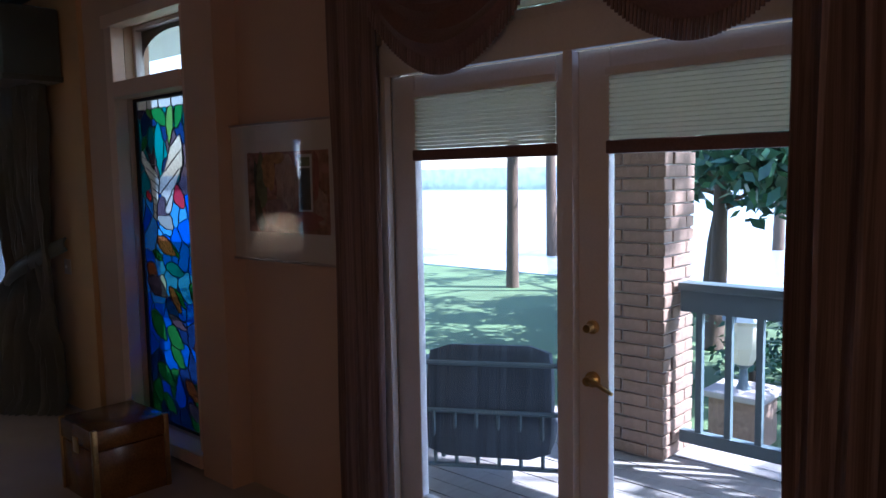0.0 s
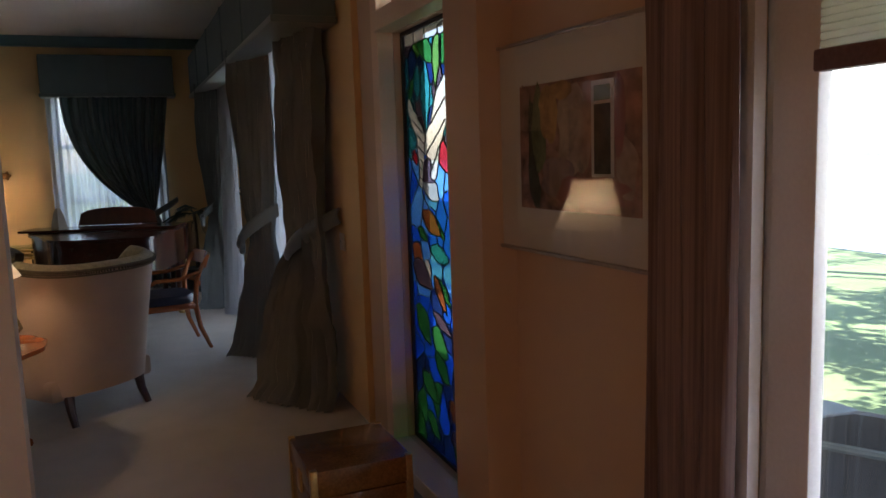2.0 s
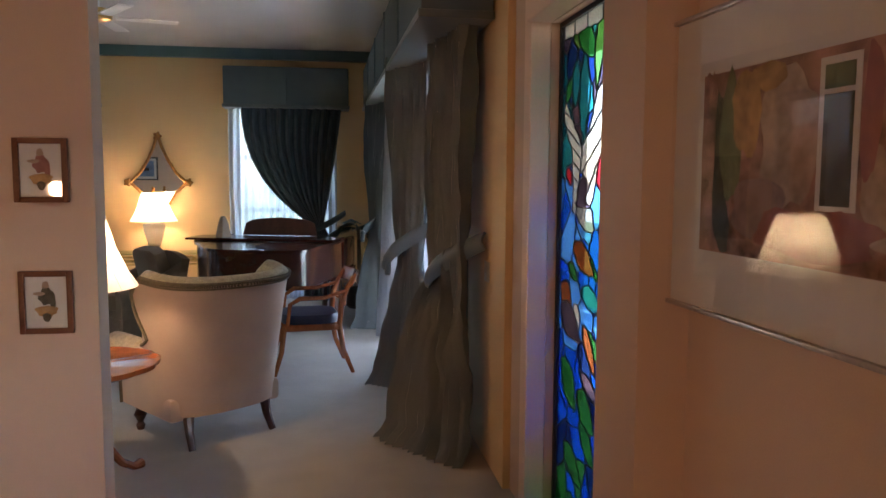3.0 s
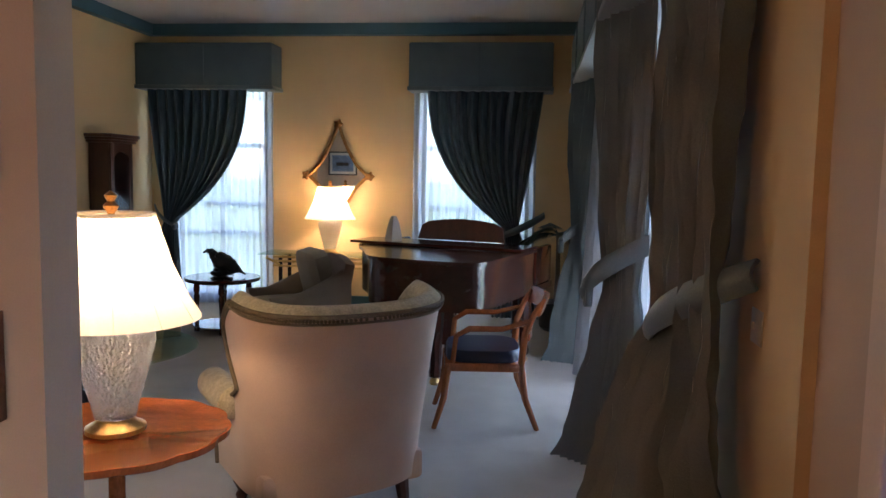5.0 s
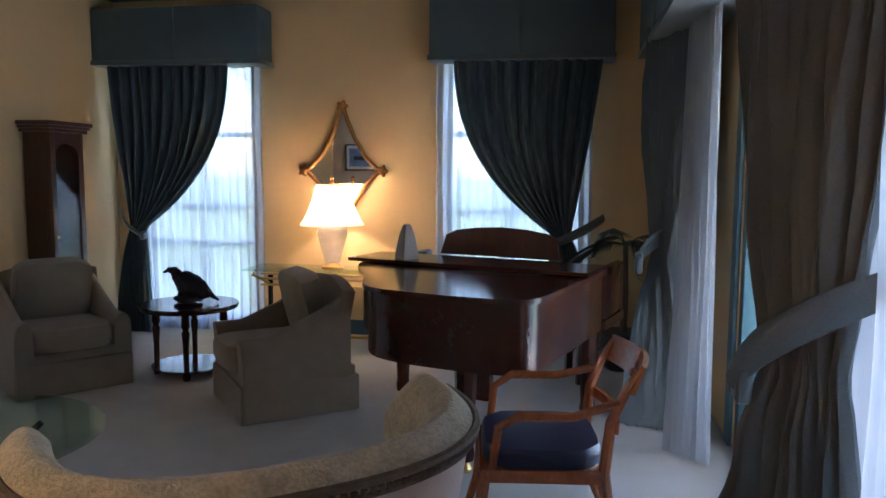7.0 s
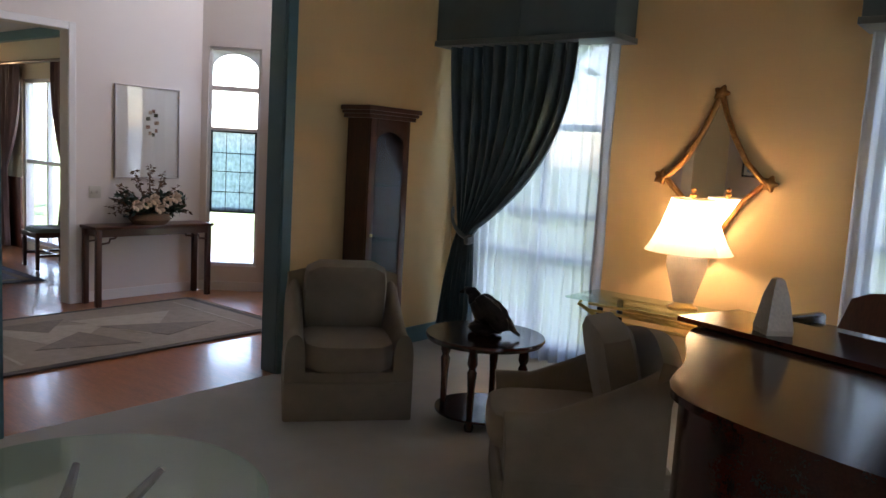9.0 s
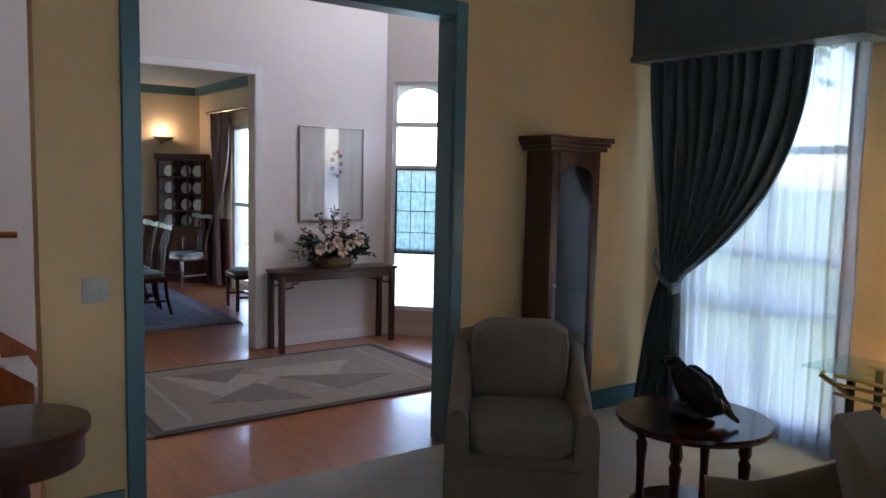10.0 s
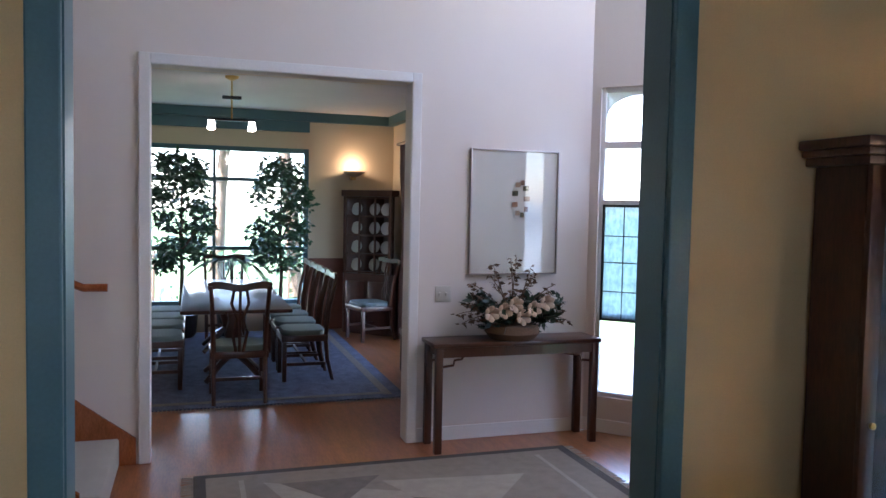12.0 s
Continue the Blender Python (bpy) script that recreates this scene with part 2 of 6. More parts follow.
# ---- mesh helpers ----
def link(name, bm, material, smooth=False):
    me = bpy.data.meshes.new(name)
    bmesh.ops.recalc_face_normals(bm, faces=bm.faces)
    bm.to_mesh(me)
    bm.free()
    me.materials.append(material)
    if smooth:
        me.polygons.foreach_set("use_smooth", [True] * len(me.polygons))
        me.set_sharp_from_angle(angle=radians(40))
    return new(name, me)


def part(name, bm, material, parent, label="", smooth=True):
    ob = link(name, bm, material, smooth)
    ob.parent = parent
    if label:
        ob["label"] = label
    return ob


def thing(name, label, category, at=(0, 0, 0), turn=0, group=""):
    ob = new(name)
    ob.empty_display_size = 0.05
    ob.matrix_basis = pose(*at, 0, 0, turn)
    return tagged(ob, label, category, group)


def structure(name, bm, material, label, category="", smooth=False):
    return tagged(link(name, bm, material, smooth), label, category or name.split("_")[0], kind="structure")


def box(bm, x0, y0, z0, x1, y1, z1, bevel=0.0, m=None):
    vs = [bm.verts.new((x, y, z)) for x in (x0, x1) for y in (y0, y1) for z in (z0, z1)]
    fs = [bm.faces.new([vs[i] for i in q]) for q in ((0, 1, 3, 2), (4, 6, 7, 5), (0, 4, 5, 1), (2, 3, 7, 6), (0, 2, 6, 4), (1, 5, 7, 3))]
    new_vs = vs
    if bevel:
        es = list({e for f in fs for e in f.edges})
        r = bmesh.ops.bevel(bm, geom=es, offset=bevel, segments=2, affect="EDGES", profile=0.5)
        new_vs = list({v for f in r["faces"] for v in f.verts} | {v for v in vs if v.is_valid})
    if m is not None:
        bmesh.ops.transform(bm, matrix=m, verts=new_vs)
    return bm


def B(*a, bevel=0.0, m=None):
    return box(bmesh.new(), *a, bevel=bevel, m=m)


def lathe(profile, n=24, at=(0, 0), bm=None, wob=None):
    """Turned shape from (radius, z) pairs."""
    bm = bm or bmesh.new()
    rings = []
    for r, z in profile:
        rings.append([bm.verts.new((at[0] + r * (wob(2 * math.pi * k / n) if wob else 1) * math.cos(2 * math.pi * k / n), at[1] + r * (wob(2 * math.pi * k / n) if wob else 1) * math.sin(2 * math.pi * k / n), z)) for k in range(n)])
    for a, b in zip(rings, rings[1:]):
        for k in range(n):
            bm.faces.new((a[k], a[(k + 1) % n], b[(k + 1) % n], b[k]))
    if profile[0][0] > 1e-4:
        bm.faces.new(rings[0][::-1])
    if profile[-1][0] > 1e-4:
        bm.faces.new(rings[-1])
    return bm


def tube(path, radii, n=8, bm=None):
    """A round bar along points; radii: one number or one for each point."""
    bm = bm or bmesh.new()
    path = [Vector(p) for p in path]
    radii = radii if isinstance(radii, (list, tuple)) else [radii] * len(path)
    rings = []
    up = None
    for i, p in enumerate(path):
        d = (path[min(i + 1, len(path) - 1)] - path[max(i - 1, 0)]).normalized()
        if up is None:
            up = d.orthogonal().normalized()
        up = (up - d * up.dot(d)).normalized()
        side = d.cross(up)
        rings.append([bm.verts.new(p + radii[i] * (math.cos(2 * math.pi * k / n) * up + math.sin(2 * math.pi * k / n) * side)) for k in range(n)])
    for a, b in zip(rings, rings[1:]):
        for k in range(n):
            bm.faces.new((a[k], a[(k + 1) % n], b[(k + 1) % n], b[k]))
    bm.faces.new(rings[0][::-1])
    bm.faces.new(rings[-1])
    return bm


def prism(points, z0, z1, bm=None, m=None):
    """An outline in the plane, raised from z0 to z1."""
    bm = bm or bmesh.new()
    lo, hi = [bm.verts.new((x, y, z0)) for x, y in points], [bm.verts.new((x, y, z1)) for x, y in points]
    n = len(points)
    bm.faces.new(lo[::-1])
    bm.faces.new(hi)
    for k in range(n):
        bm.faces.new((lo[k], lo[(k + 1) % n], hi[(k + 1) % n], hi[k]))
    if m is not None:
        bmesh.ops.transform(bm, matrix=m, verts=lo + hi)
    return bm


def grid(fn, nu, nv, bm=None, thick=0.0):
    """A sheet fn(u, v) -> point, u and v from 0 to 1, with thickness if asked."""
    bm = bm or bmesh.new()
    vs = [[bm.verts.new(fn(i / nu, j / nv)) for j in range(nv + 1)] for i in range(nu + 1)]
    fs = [bm.faces.new((vs[i][j], vs[i + 1][j], vs[i + 1][j + 1], vs[i][j + 1])) for i in range(nu) for j in range(nv)]
    if thick:
        bm.normal_update()
        bmesh.ops.solidify(bm, geom=fs, thickness=thick)
    return bm


def pillow(sx, sy, sz, at, m=None, puff=0.35):
    """A stuffed cushion with rounded, sagging faces."""
    bm = bmesh.new()
    bmesh.ops.create_cube(bm, size=1)
    bmesh.ops.subdivide_edges(bm, edges=bm.edges[:], cuts=5, use_grid_fill=True)
    for v in bm.verts:
        p = v.co * 2
        k = 1 - puff * 0.5 * (abs(p.x) ** 4 * abs(p.y) ** 4)
        f = 1 - puff * 0.35 * max(abs(p.x), abs(p.y)) ** 6
        q = 1 - 0.05 * abs(p.z) ** 4
        v.co = Vector((p.x * 0.5 * sx * k * q, p.y * 0.5 * sy * k * q, p.z * 0.5 * sz * f))
    bmesh.ops.transform(bm, matrix=(m or Matrix()) if m else Matrix.Translation(at), verts=bm.verts)
    return bm


def wall(name, axis, face, back, a0, a1, z0, z1, material, label, holes=()):
    """A wall across x (axis 'x') or y between planes face and back, from a0 to a1, with holes (a, b, low, high) cut through."""
    bm = bmesh.new()
    lo, hi = min(face, back), max(face, back)
    cuts = sorted({a0, a1, *[h[0] for h in holes], *[h[1] for h in holes]})
    for p, q in zip(cuts, cuts[1:]):
        spans = [(z0, z1)]
        for a, b, low, high in holes:
            if a <= (p + q) / 2 <= b:
                spans = [s for t0, t1 in spans for s in ((t0, min(t1, low)), (max(t0, high), t1)) if s[1] - s[0] > 1e-4]
        for s0, s1 in spans:
            if axis == "x":
                box(bm, lo, p, s0, hi, q, s1)
            else:
                box(bm, p, lo, s0, q, hi, s1)
    return structure(name, bm, material, label, "wall")


# ---- structure ----
structure("floor_living", B(-2.42, -4, -0.12, 3.0, 11.3, 0.0), M["carpet"], "cream wall-to-wall carpet", "floor")
structure("floor_foyer", B(-11.0, 4.0, -0.12, -2.42, 13.0, -0.004), M["floor_wood"], "glossy reddish oak floorboards", "floor")
structure("floor_family", B(-4.5, -4, -0.12, -2.42, 4.0, 0.0), M["carpet"], "cream carpet of the family room", "floor")
structure("ceiling_living", B(-2.57, 4.0, 3.30, 3.1, 11.5, 3.4), M["ceiling"], "white textured ceiling", "ceiling")
structure("ceiling_family", B(-4.5, -4, 3.30, 3.1, 4.0, 3.4), M["ceiling"], "white textured ceiling", "ceiling")
structure("ceiling_foyer", B(-5.6, 4.0, 5.2, -2.57, 13.0, 5.3), M["ceiling"], "high white foyer ceiling", "ceiling")
structure("ceiling_dining", B(-11.0, 5.0, 2.92, -5.58, 10.7, 3.02), M["ceiling"], "white dining room ceiling", "ceiling")

wall("wall_family_east", "x", 3.0, 3.16, -4, 3.01, 0, 3.3, M["wall_peach"], "peach painted wall with french doors", [(-0.46, 1.56, 0, 2.22), (-0.46, 1.56, 2.34, 3.0)])
wall("wall_pilaster", "x", 2.856, 3.0, 2.70, 3.01, 0, 3.3, M["wall_peach"], "peach painted pilaster")
wall("wall_niche", "x", 2.99, 3.16, 3.01, 4.62, 0, 3.3, M["wall_peach"], "peach window niche wall", [(3.12, 4.0, 0.12, 2.30), (3.12, 4.0, 2.40, 2.78)])
wall("wall_living_east", "x", 2.95, 3.14, 4.62, 11.3, 0, 3.3, M["wall_yellow"], "yellow painted wall with tall windows", [(5.75, 6.75, 0.02, 2.95), (7.20, 8.75, 0.02, 2.95)])
wall("wall_living_north", "y", 11.30, 11.46, -2.57, 3.1, 0, 3.3, M["wall_yellow"], "yellow painted wall with two windows", [(-2.12, -0.98, 0.10, 2.60), (0.88, 2.10, 0.10, 2.60)])
wall("wall_living_west", "x", -2.42, -2.57, 7.08, 11.3, 0, 3.3, M["wall_yellow"], "yellow wall with a wide cased opening", [(7.52, 9.34, 0, 2.64)])
wall("wall_living_west_south", "x", -2.42, -2.57, 4.14, 5.6, 0, 3.3, M["wall_yellow"], "yellow painted wall")
wall("wall_foyer_upper", "x", -2.42, -2.57, 4.0, 11.3, 3.3, 5.2, M["wall_white"], "white upper foyer wall")
wall("wall_partition", "y", 4.0, 4.14, -4.5, 1.13, 0, 3.3, M["wall_peach"], "peach partition wall between the rooms")
wall("wall_foyer_west", "x", -5.45, -5.60, 4.0, 10.72, 0, 5.2, M["wall_white"], "white foyer wall with a wide doorway", [(7.585, 9.30, 0, 2.56)])
wall("wall_family_south", "y", -3.9, -4.0, -4.5, 3.1, 0, 3.3, M["wall_peach"], "peach painted wall")
wall("wall_family_west", "x", -4.4, -4.5, -4, 4, 0, 3.3, M["wall_peach"], "peach painted wall")
wall("wall_foyer_south", "y", 4.1, 4.0, -5.6, -2.57, 0, 5.2, M["wall_white"], "white foyer wall")
wall("wall_foyer_front", "y", 11.75, 11.9, -4.45, -2.42, 0, 5.2, M["wall_white"], "white front wall with an entrance door", [(-4.38, -2.7, 0, 2.52), (-4.38, -2.7, 3.0, 4.8)])
wall("wall_dining_east", "x", -5.60, -5.62, 5.0, 10.5, 2.56, 2.95, M["wall_cream"], "cream wall above the doorway", [(7.585, 9.30, 0, 2.56)])
wall("wall_dining_west", "x", -10.65, -10.85, 5.0, 10.66, 0, 3.0, M["wall_cream"], "cream dining wall with a broad window", [(6.9, 9.33, 0.35, 2.44)])
wall("wall_dining_north", "y", 10.50, 10.66, -10.8, -5.6, 0, 3.0, M["wall_cream"], "cream dining wall with a curtained window", [(-9.3, -8.0, 0.1, 2.3)])
wall("wall_dining_south", "y", 5.1, 5.0, -10.8, -5.6, 0, 3.0, M["wall_cream"], "cream dining room wall")
D45 = pose(-5.45, 10.72, 0, 0, 0, 45)  # along the slanting wall: x runs along it, y is outwards


def slant_wall():
    bm = bmesh.new()
    for a, b, lo, hi in ((0, 0.07, 0, 5.2), (0.07, 0.62, 0, 0.27), (0.07, 0.62, 2.62, 5.2), (0.62, 1.46, 0, 5.2)):
        box(bm, a, 0, lo, b, 0.14, hi, m=D45)
    structure("wall_foyer_slant", bm, M["wall_white"], "white slanting wall with a tall window", "wall")


slant_wall()
# wood trim round openings
def casing(name, axis, plane, out, a0, a1, top, w, material, label, sill=None):
    bm = bmesh.new()
    lo, hi = sorted((plane, plane + out))
    z0 = sill if sill is not None else 0
    for p, q, s, t in ((a0 - w, a0, z0, top + w), (a1, a1 + w, z0, top + w), (a0, a1, top, top + w)):
        if axis == "x":
            box(bm, lo, p, s, hi, q, t, bevel=0.006)
        else:
            box(bm, p, lo, s, q, hi, t, bevel=0.006)
    structure(name, bm, material, label, "trim")


casing("trim_opening", "x", -2.42, 0.03, 7.52, 9.34, 2.64, 0.085, M["trim_teal"], "teal painted casing of the wide opening")
bm = B(-2.572, 7.50, 0, -2.418, 7.525, 2.64)
box(bm, -2.572, 9.335, 0, -2.418, 9.36, 2.64)
box(bm, -2.572, 7.525, 2.625, -2.418, 9.335, 2.645)
structure("trim_opening_lining", bm, M["trim_teal"], "teal painted opening lining", "trim")
casing("trim_dining_doorway", "x", -5.45, 0.025, 7.585, 9.30, 2.56, 0.07, M["trim_white"], "white casing of the dining doorway")
casing("trim_front_door", "y", 11.75, -0.02, -4.38, -2.7, 2.52, 0.07, M["trim_white"], "white casing of the entrance door")
bm = bmesh.new()
for a in ((-2.42, 11.2, 3.17, 2.95, 11.3, 3.30), (2.85, 4.62, 3.17, 2.95, 11.2, 3.30), (-2.42, 4.14, 3.17, -2.33, 11.2, 3.30), (-2.33, 4.14, 3.17, 1.13, 4.23, 3.30)):
    box(bm, *a)
structure("trim_crown_living", bm, M["trim_teal"], "dark teal crown moulding", "trim")
bm = bmesh.new()
for a in ((-10.65, 5.1, 2.80, -10.55, 10.40, 2.92), (-10.65, 10.40, 2.80, -5.62, 10.50, 2.92), (-10.65, 5.1, 2.66, -10.6, 9.33, 2.80)):
    box(bm, *a)
structure("trim_crown_dining", bm, M["trim_teal"], "grey-green crown moulding", "trim")
bm = bmesh.new()
for a in ((-2.42, 11.28, 0, 2.95, 11.3, 0.14), (-2.42, 9.43, 0, -2.40, 11.28, 0.14), (-2.42, 7.08, 0, -2.40, 7.42, 0.14)):
    box(bm, *a)
structure("baseboard", bm, M["trim_teal"], "teal painted baseboard", "baseboard")
bm = B(-5.45, 9.37, 0, -5.435, 10.72, 0.10)
box(bm, 0, -0.014, 0, 1.4, 0, 0.10, m=D45)
structure("baseboard_foyer", bm, M["trim_white"], "white baseboard", "baseboard")
bm = B(-10.65, 9.34, 0, -10.63, 10.50, 0.97)
box(bm, -10.63, 10.48, 0, -9.3, 10.50, 0.97)
structure("trim_wainscot", bm, M["wainscot"], "red-brown wainscot panelling", "trim")


def window(name, m, w, h, frame_mat, label, mullions=(), rails=(), t=0.05, arch=False):
    """A window: frame, bars and panes in its own x-z plane, from the lower left corner."""
    th = tagged(new(name), label, "window", kind="structure")
    th.matrix_basis = m
    for a in ((0, -t, 0, t, t, h), (w - t, -t, 0, w, t, h), (t, -t, 0, w - t, t, t), (t, -t, h - t, w - t, t, h)):
        part("window_frame", B(*a, bevel=0.004), frame_mat, th)
    for x in mullions:
        part("mullion", B(x - 0.02, -0.03, t, x + 0.02, 0.03, h - t), frame_mat, th)
    for z in rails:
        part("rail", B(t, -0.035, z - 0.025, w - t, 0.035, z + 0.025), frame_mat, th)
    zs = [t] + [z for z in rails] + [h - t]
    for z0, z1 in zip(zs, zs[1:]):
        p = part("pane", B(t, -0.003, z0, w - t, 0.003, z1), M["glass"], th)
        p.visible_shadow = False
    if arch:
        bm = bmesh.new()
        r = w / 2 - t
        for s in (-1, 1):
            pts = [(s * r, 0.0)] + [(s * r * math.cos(k * math.pi / 16), 0.17 * math.sin(k * math.pi / 16)) for k in range(9)] + [(0, 0.2), (s * r, 0.2)]
            vs = [bm.verts.new((w / 2 + x, -0.02, h - t - 0.2 + z)) for x, z in pts[1:]]
            bm.faces.new(vs)
        bmesh.ops.solidify(bm, geom=bm.faces[:], thickness=0.03)
        part("arch_board", bm, frame_mat, th, smooth=False)
    return th


window("window_north_one", pose(-2.12, 11.38, 0.10), 1.14, 2.5, M["trim_white"], "white framed tall window behind sheers", (0.57,), (0.75, 1.1, 1.8))
window("window_north_two", pose(0.88, 11.38, 0.10), 1.22, 2.5, M["trim_white"], "white framed tall window behind sheers", (0.61,), (0.75, 1.1, 1.8))
for nm, y, w in (("window_east_one", 5.75, 1.0), ("window_east_two", 7.20, 1.55)):
    window(nm, pose(3.04, y, 0.02, 0, 0, 90), w, 2.93, M["trim_teal"], "teal framed glazed door with a transom", (w / 2,), (0.25, 2.33), 0.08)
    casing("trim_" + nm, "x", 2.95, -0.025, y, y + w, 2.95, 0.11, M["trim_teal"], "teal painted casing of the glazed doors")
window("window_foyer", D45 @ pose(0.07, 0.06, 0.27), 0.55, 2.35, M["trim_white"], "tall white window with an arched top", (), (0.62, 1.48, 1.92), 0.035, True)
window("window_dining", pose(-10.72, 6.9, 0.35, 0, 0, 90), 2.43, 2.09, M["trim_teal"], "broad teal framed dining window", (1.21,), (0.75, 1.66), 0.06)
window("window_dining_north", pose(-9.3, 10.58, 0.1), 1.3, 2.2, M["trim_white"], "tall dining window behind curtains", (0.65,), (1.1,))
window("window_niche_transom", pose(3.08, 3.12, 2.40, 0, 0, 90), 0.88, 0.38, M["trim_white"], "small arched transom window", (), (), 0.03, True)
window("window_french_transom", pose(3.08, -0.46, 2.34, 0, 0, 90), 2.02, 0.66, M["trim_white"], "wide transom above french doors", (), (), 0.05)
# assumed, out of view: added as an opening for the foyer fill
window("window_foyer_assumed", pose(-4.38, 11.82, 3.0), 1.68, 1.8, M["trim_white"], "assumed high window above the entrance door, added for the foyer light", (0.84,), (0.9,))


part("blind", B(0.06, 0.02, 0.06, 1.96, 0.035, 0.60), M["blind"], bpy.data.objects["window_french_transom"], "white transom blind")


def french_door(y0, y1, knob, inner=0.13):
    th = tagged(new("door_french"), "white glazed french door with a raised cellular blind", "door", "french doors", kind="structure")
    th.matrix_basis = pose(3.04, y0, 0)
    w = y1 - y0
    for a in ((0, 0, 0, 0.045, inner, 2.2), (0, w - 0.13, 0, 0.045, w, 2.2), (0, inner, 0, 0.045, w - 0.13, 0.27), (0, inner, 2.1, 0.045, w - 0.13, 2.2)):
        part("stile", B(*a, bevel=0.008), M["trim_white"], th)
    g = part("pane", B(0.03, inner, 0.27, 0.036, w - 0.13, 2.1), M["glass"], th)
    g.visible_shadow = False
    for k in range(14):
        z = 1.872 + k * 0.0165
        part("blind_cell", B(-0.002, inner, z, 0.018, w - 0.13, z + 0.0155, bevel=0.004), M["blind"], th, "cream cellular blind")
    part("blind_rail", B(-0.01, inner - 0.01, 1.822, 0.022, w - 0.12, 1.870, bevel=0.006), M["swag"], th)
    part("blind_head", B(-0.012, inner - 0.01, 2.10, 0.024, w - 0.12, 2.13), M["trim_white"], th)
    if knob:
        ky = w - 0.065
        for z, r in ((1.18, 0.026), (0.98, 0.03)):
            k = part("lock", lathe([(r, 0), (r, 0.012), (r * 0.6, 0.02), (r * 0.6, 0.05)], 16), M["brass"], th)
            k.matrix_basis = pose(0.0, ky, z, 0, -90, 0)
        part("door_handle", tube([(-0.04, ky, 0.98), (-0.05, ky - 0.05, 0.975), (-0.05, ky - 0.11, 0.95)], [0.012, 0.01, 0.007]), M["brass"], th)


french_door(0.56, 1.50, False, 0.06)
french_door(-0.42, 0.52, True)
bm = B(2.985, 1.50, 0, 3.02, 1.62, 2.34)
for a in ((2.985, -0.54, 0, 3.02, -0.42, 2.34), (2.985, -0.42, 2.2, 3.02, 1.5, 2.34), (3.0, 0.52, 0, 3.06, 0.56, 2.2), (2.985, -0.54, 2.96, 3.02, 1.62, 3.06), (3.085, 1.50, 0, 3.14, 1.56, 2.22), (3.085, -0.46, 0, 3.14, -0.42, 2.22)):
    box(bm, *a)
structure("trim_french_doors", bm, M["trim_white"], "white casing round the french doors", "trim")
bm = bmesh.new()
for a in ((2.90, 4.0, 0.0, 2.99, 4.10, 2.82), (2.90, 3.02, 0.0, 2.99, 3.12, 2.82), (2.88, 3.12, 2.30, 2.99, 4.0, 2.40), (2.88, 3.02, 2.76, 2.99, 4.10, 2.84), (2.84, 3.02, 0.04, 3.0, 4.10, 0.12)):
    box(bm, *a, bevel=0.006)
structure("trim_niche_window", bm, M["trim_peach"], "peach painted window casing and sill", "trim")

th = tagged(new("door_entrance"), "red-stained panelled wooden entrance door", "door", kind="structure")
def panelled_leaf(th, x0, x1, m=None):
    leaf = part("leaf", B(x0, 11.78, 0.01, x1, 11.83, 2.51, bevel=0.006, m=m), M["door_red"], th)
    for z0, z1 in ((0.2, 0.9), (1.05, 1.6), (1.72, 2.38)):
        for u in (0.1, 0.46):
            part("panel", B(x0 + u, 11.765, z0, x0 + u + 0.27, 11.845, z1, bevel=0.01, m=m), M["door_red"], leaf)


panelled_leaf(th, -4.37, -3.54)
panelled_leaf(th, -3.53, -2.71)
for z in (0.3, 1.2, 2.1):
    part("hinge", lathe([(0.012, z), (0.016, z + 0.01), (0.016, z + 0.1), (0.012, z + 0.11)], 10, (-4.40, 11.735)), M["black_metal"], th)
# entrance leaf shown open as an extra; the closed pair keeps daylight out
th = tagged(new("door_open_leaf"), "red-stained panelled entrance leaf standing open, added beside the closed pair", "door", kind="structure")
panelled_leaf(th, -4.37, -3.54, pose(-4.42, 11.72, 0, 0, 0, -90) @ pose(4.37, -11.78, 0))


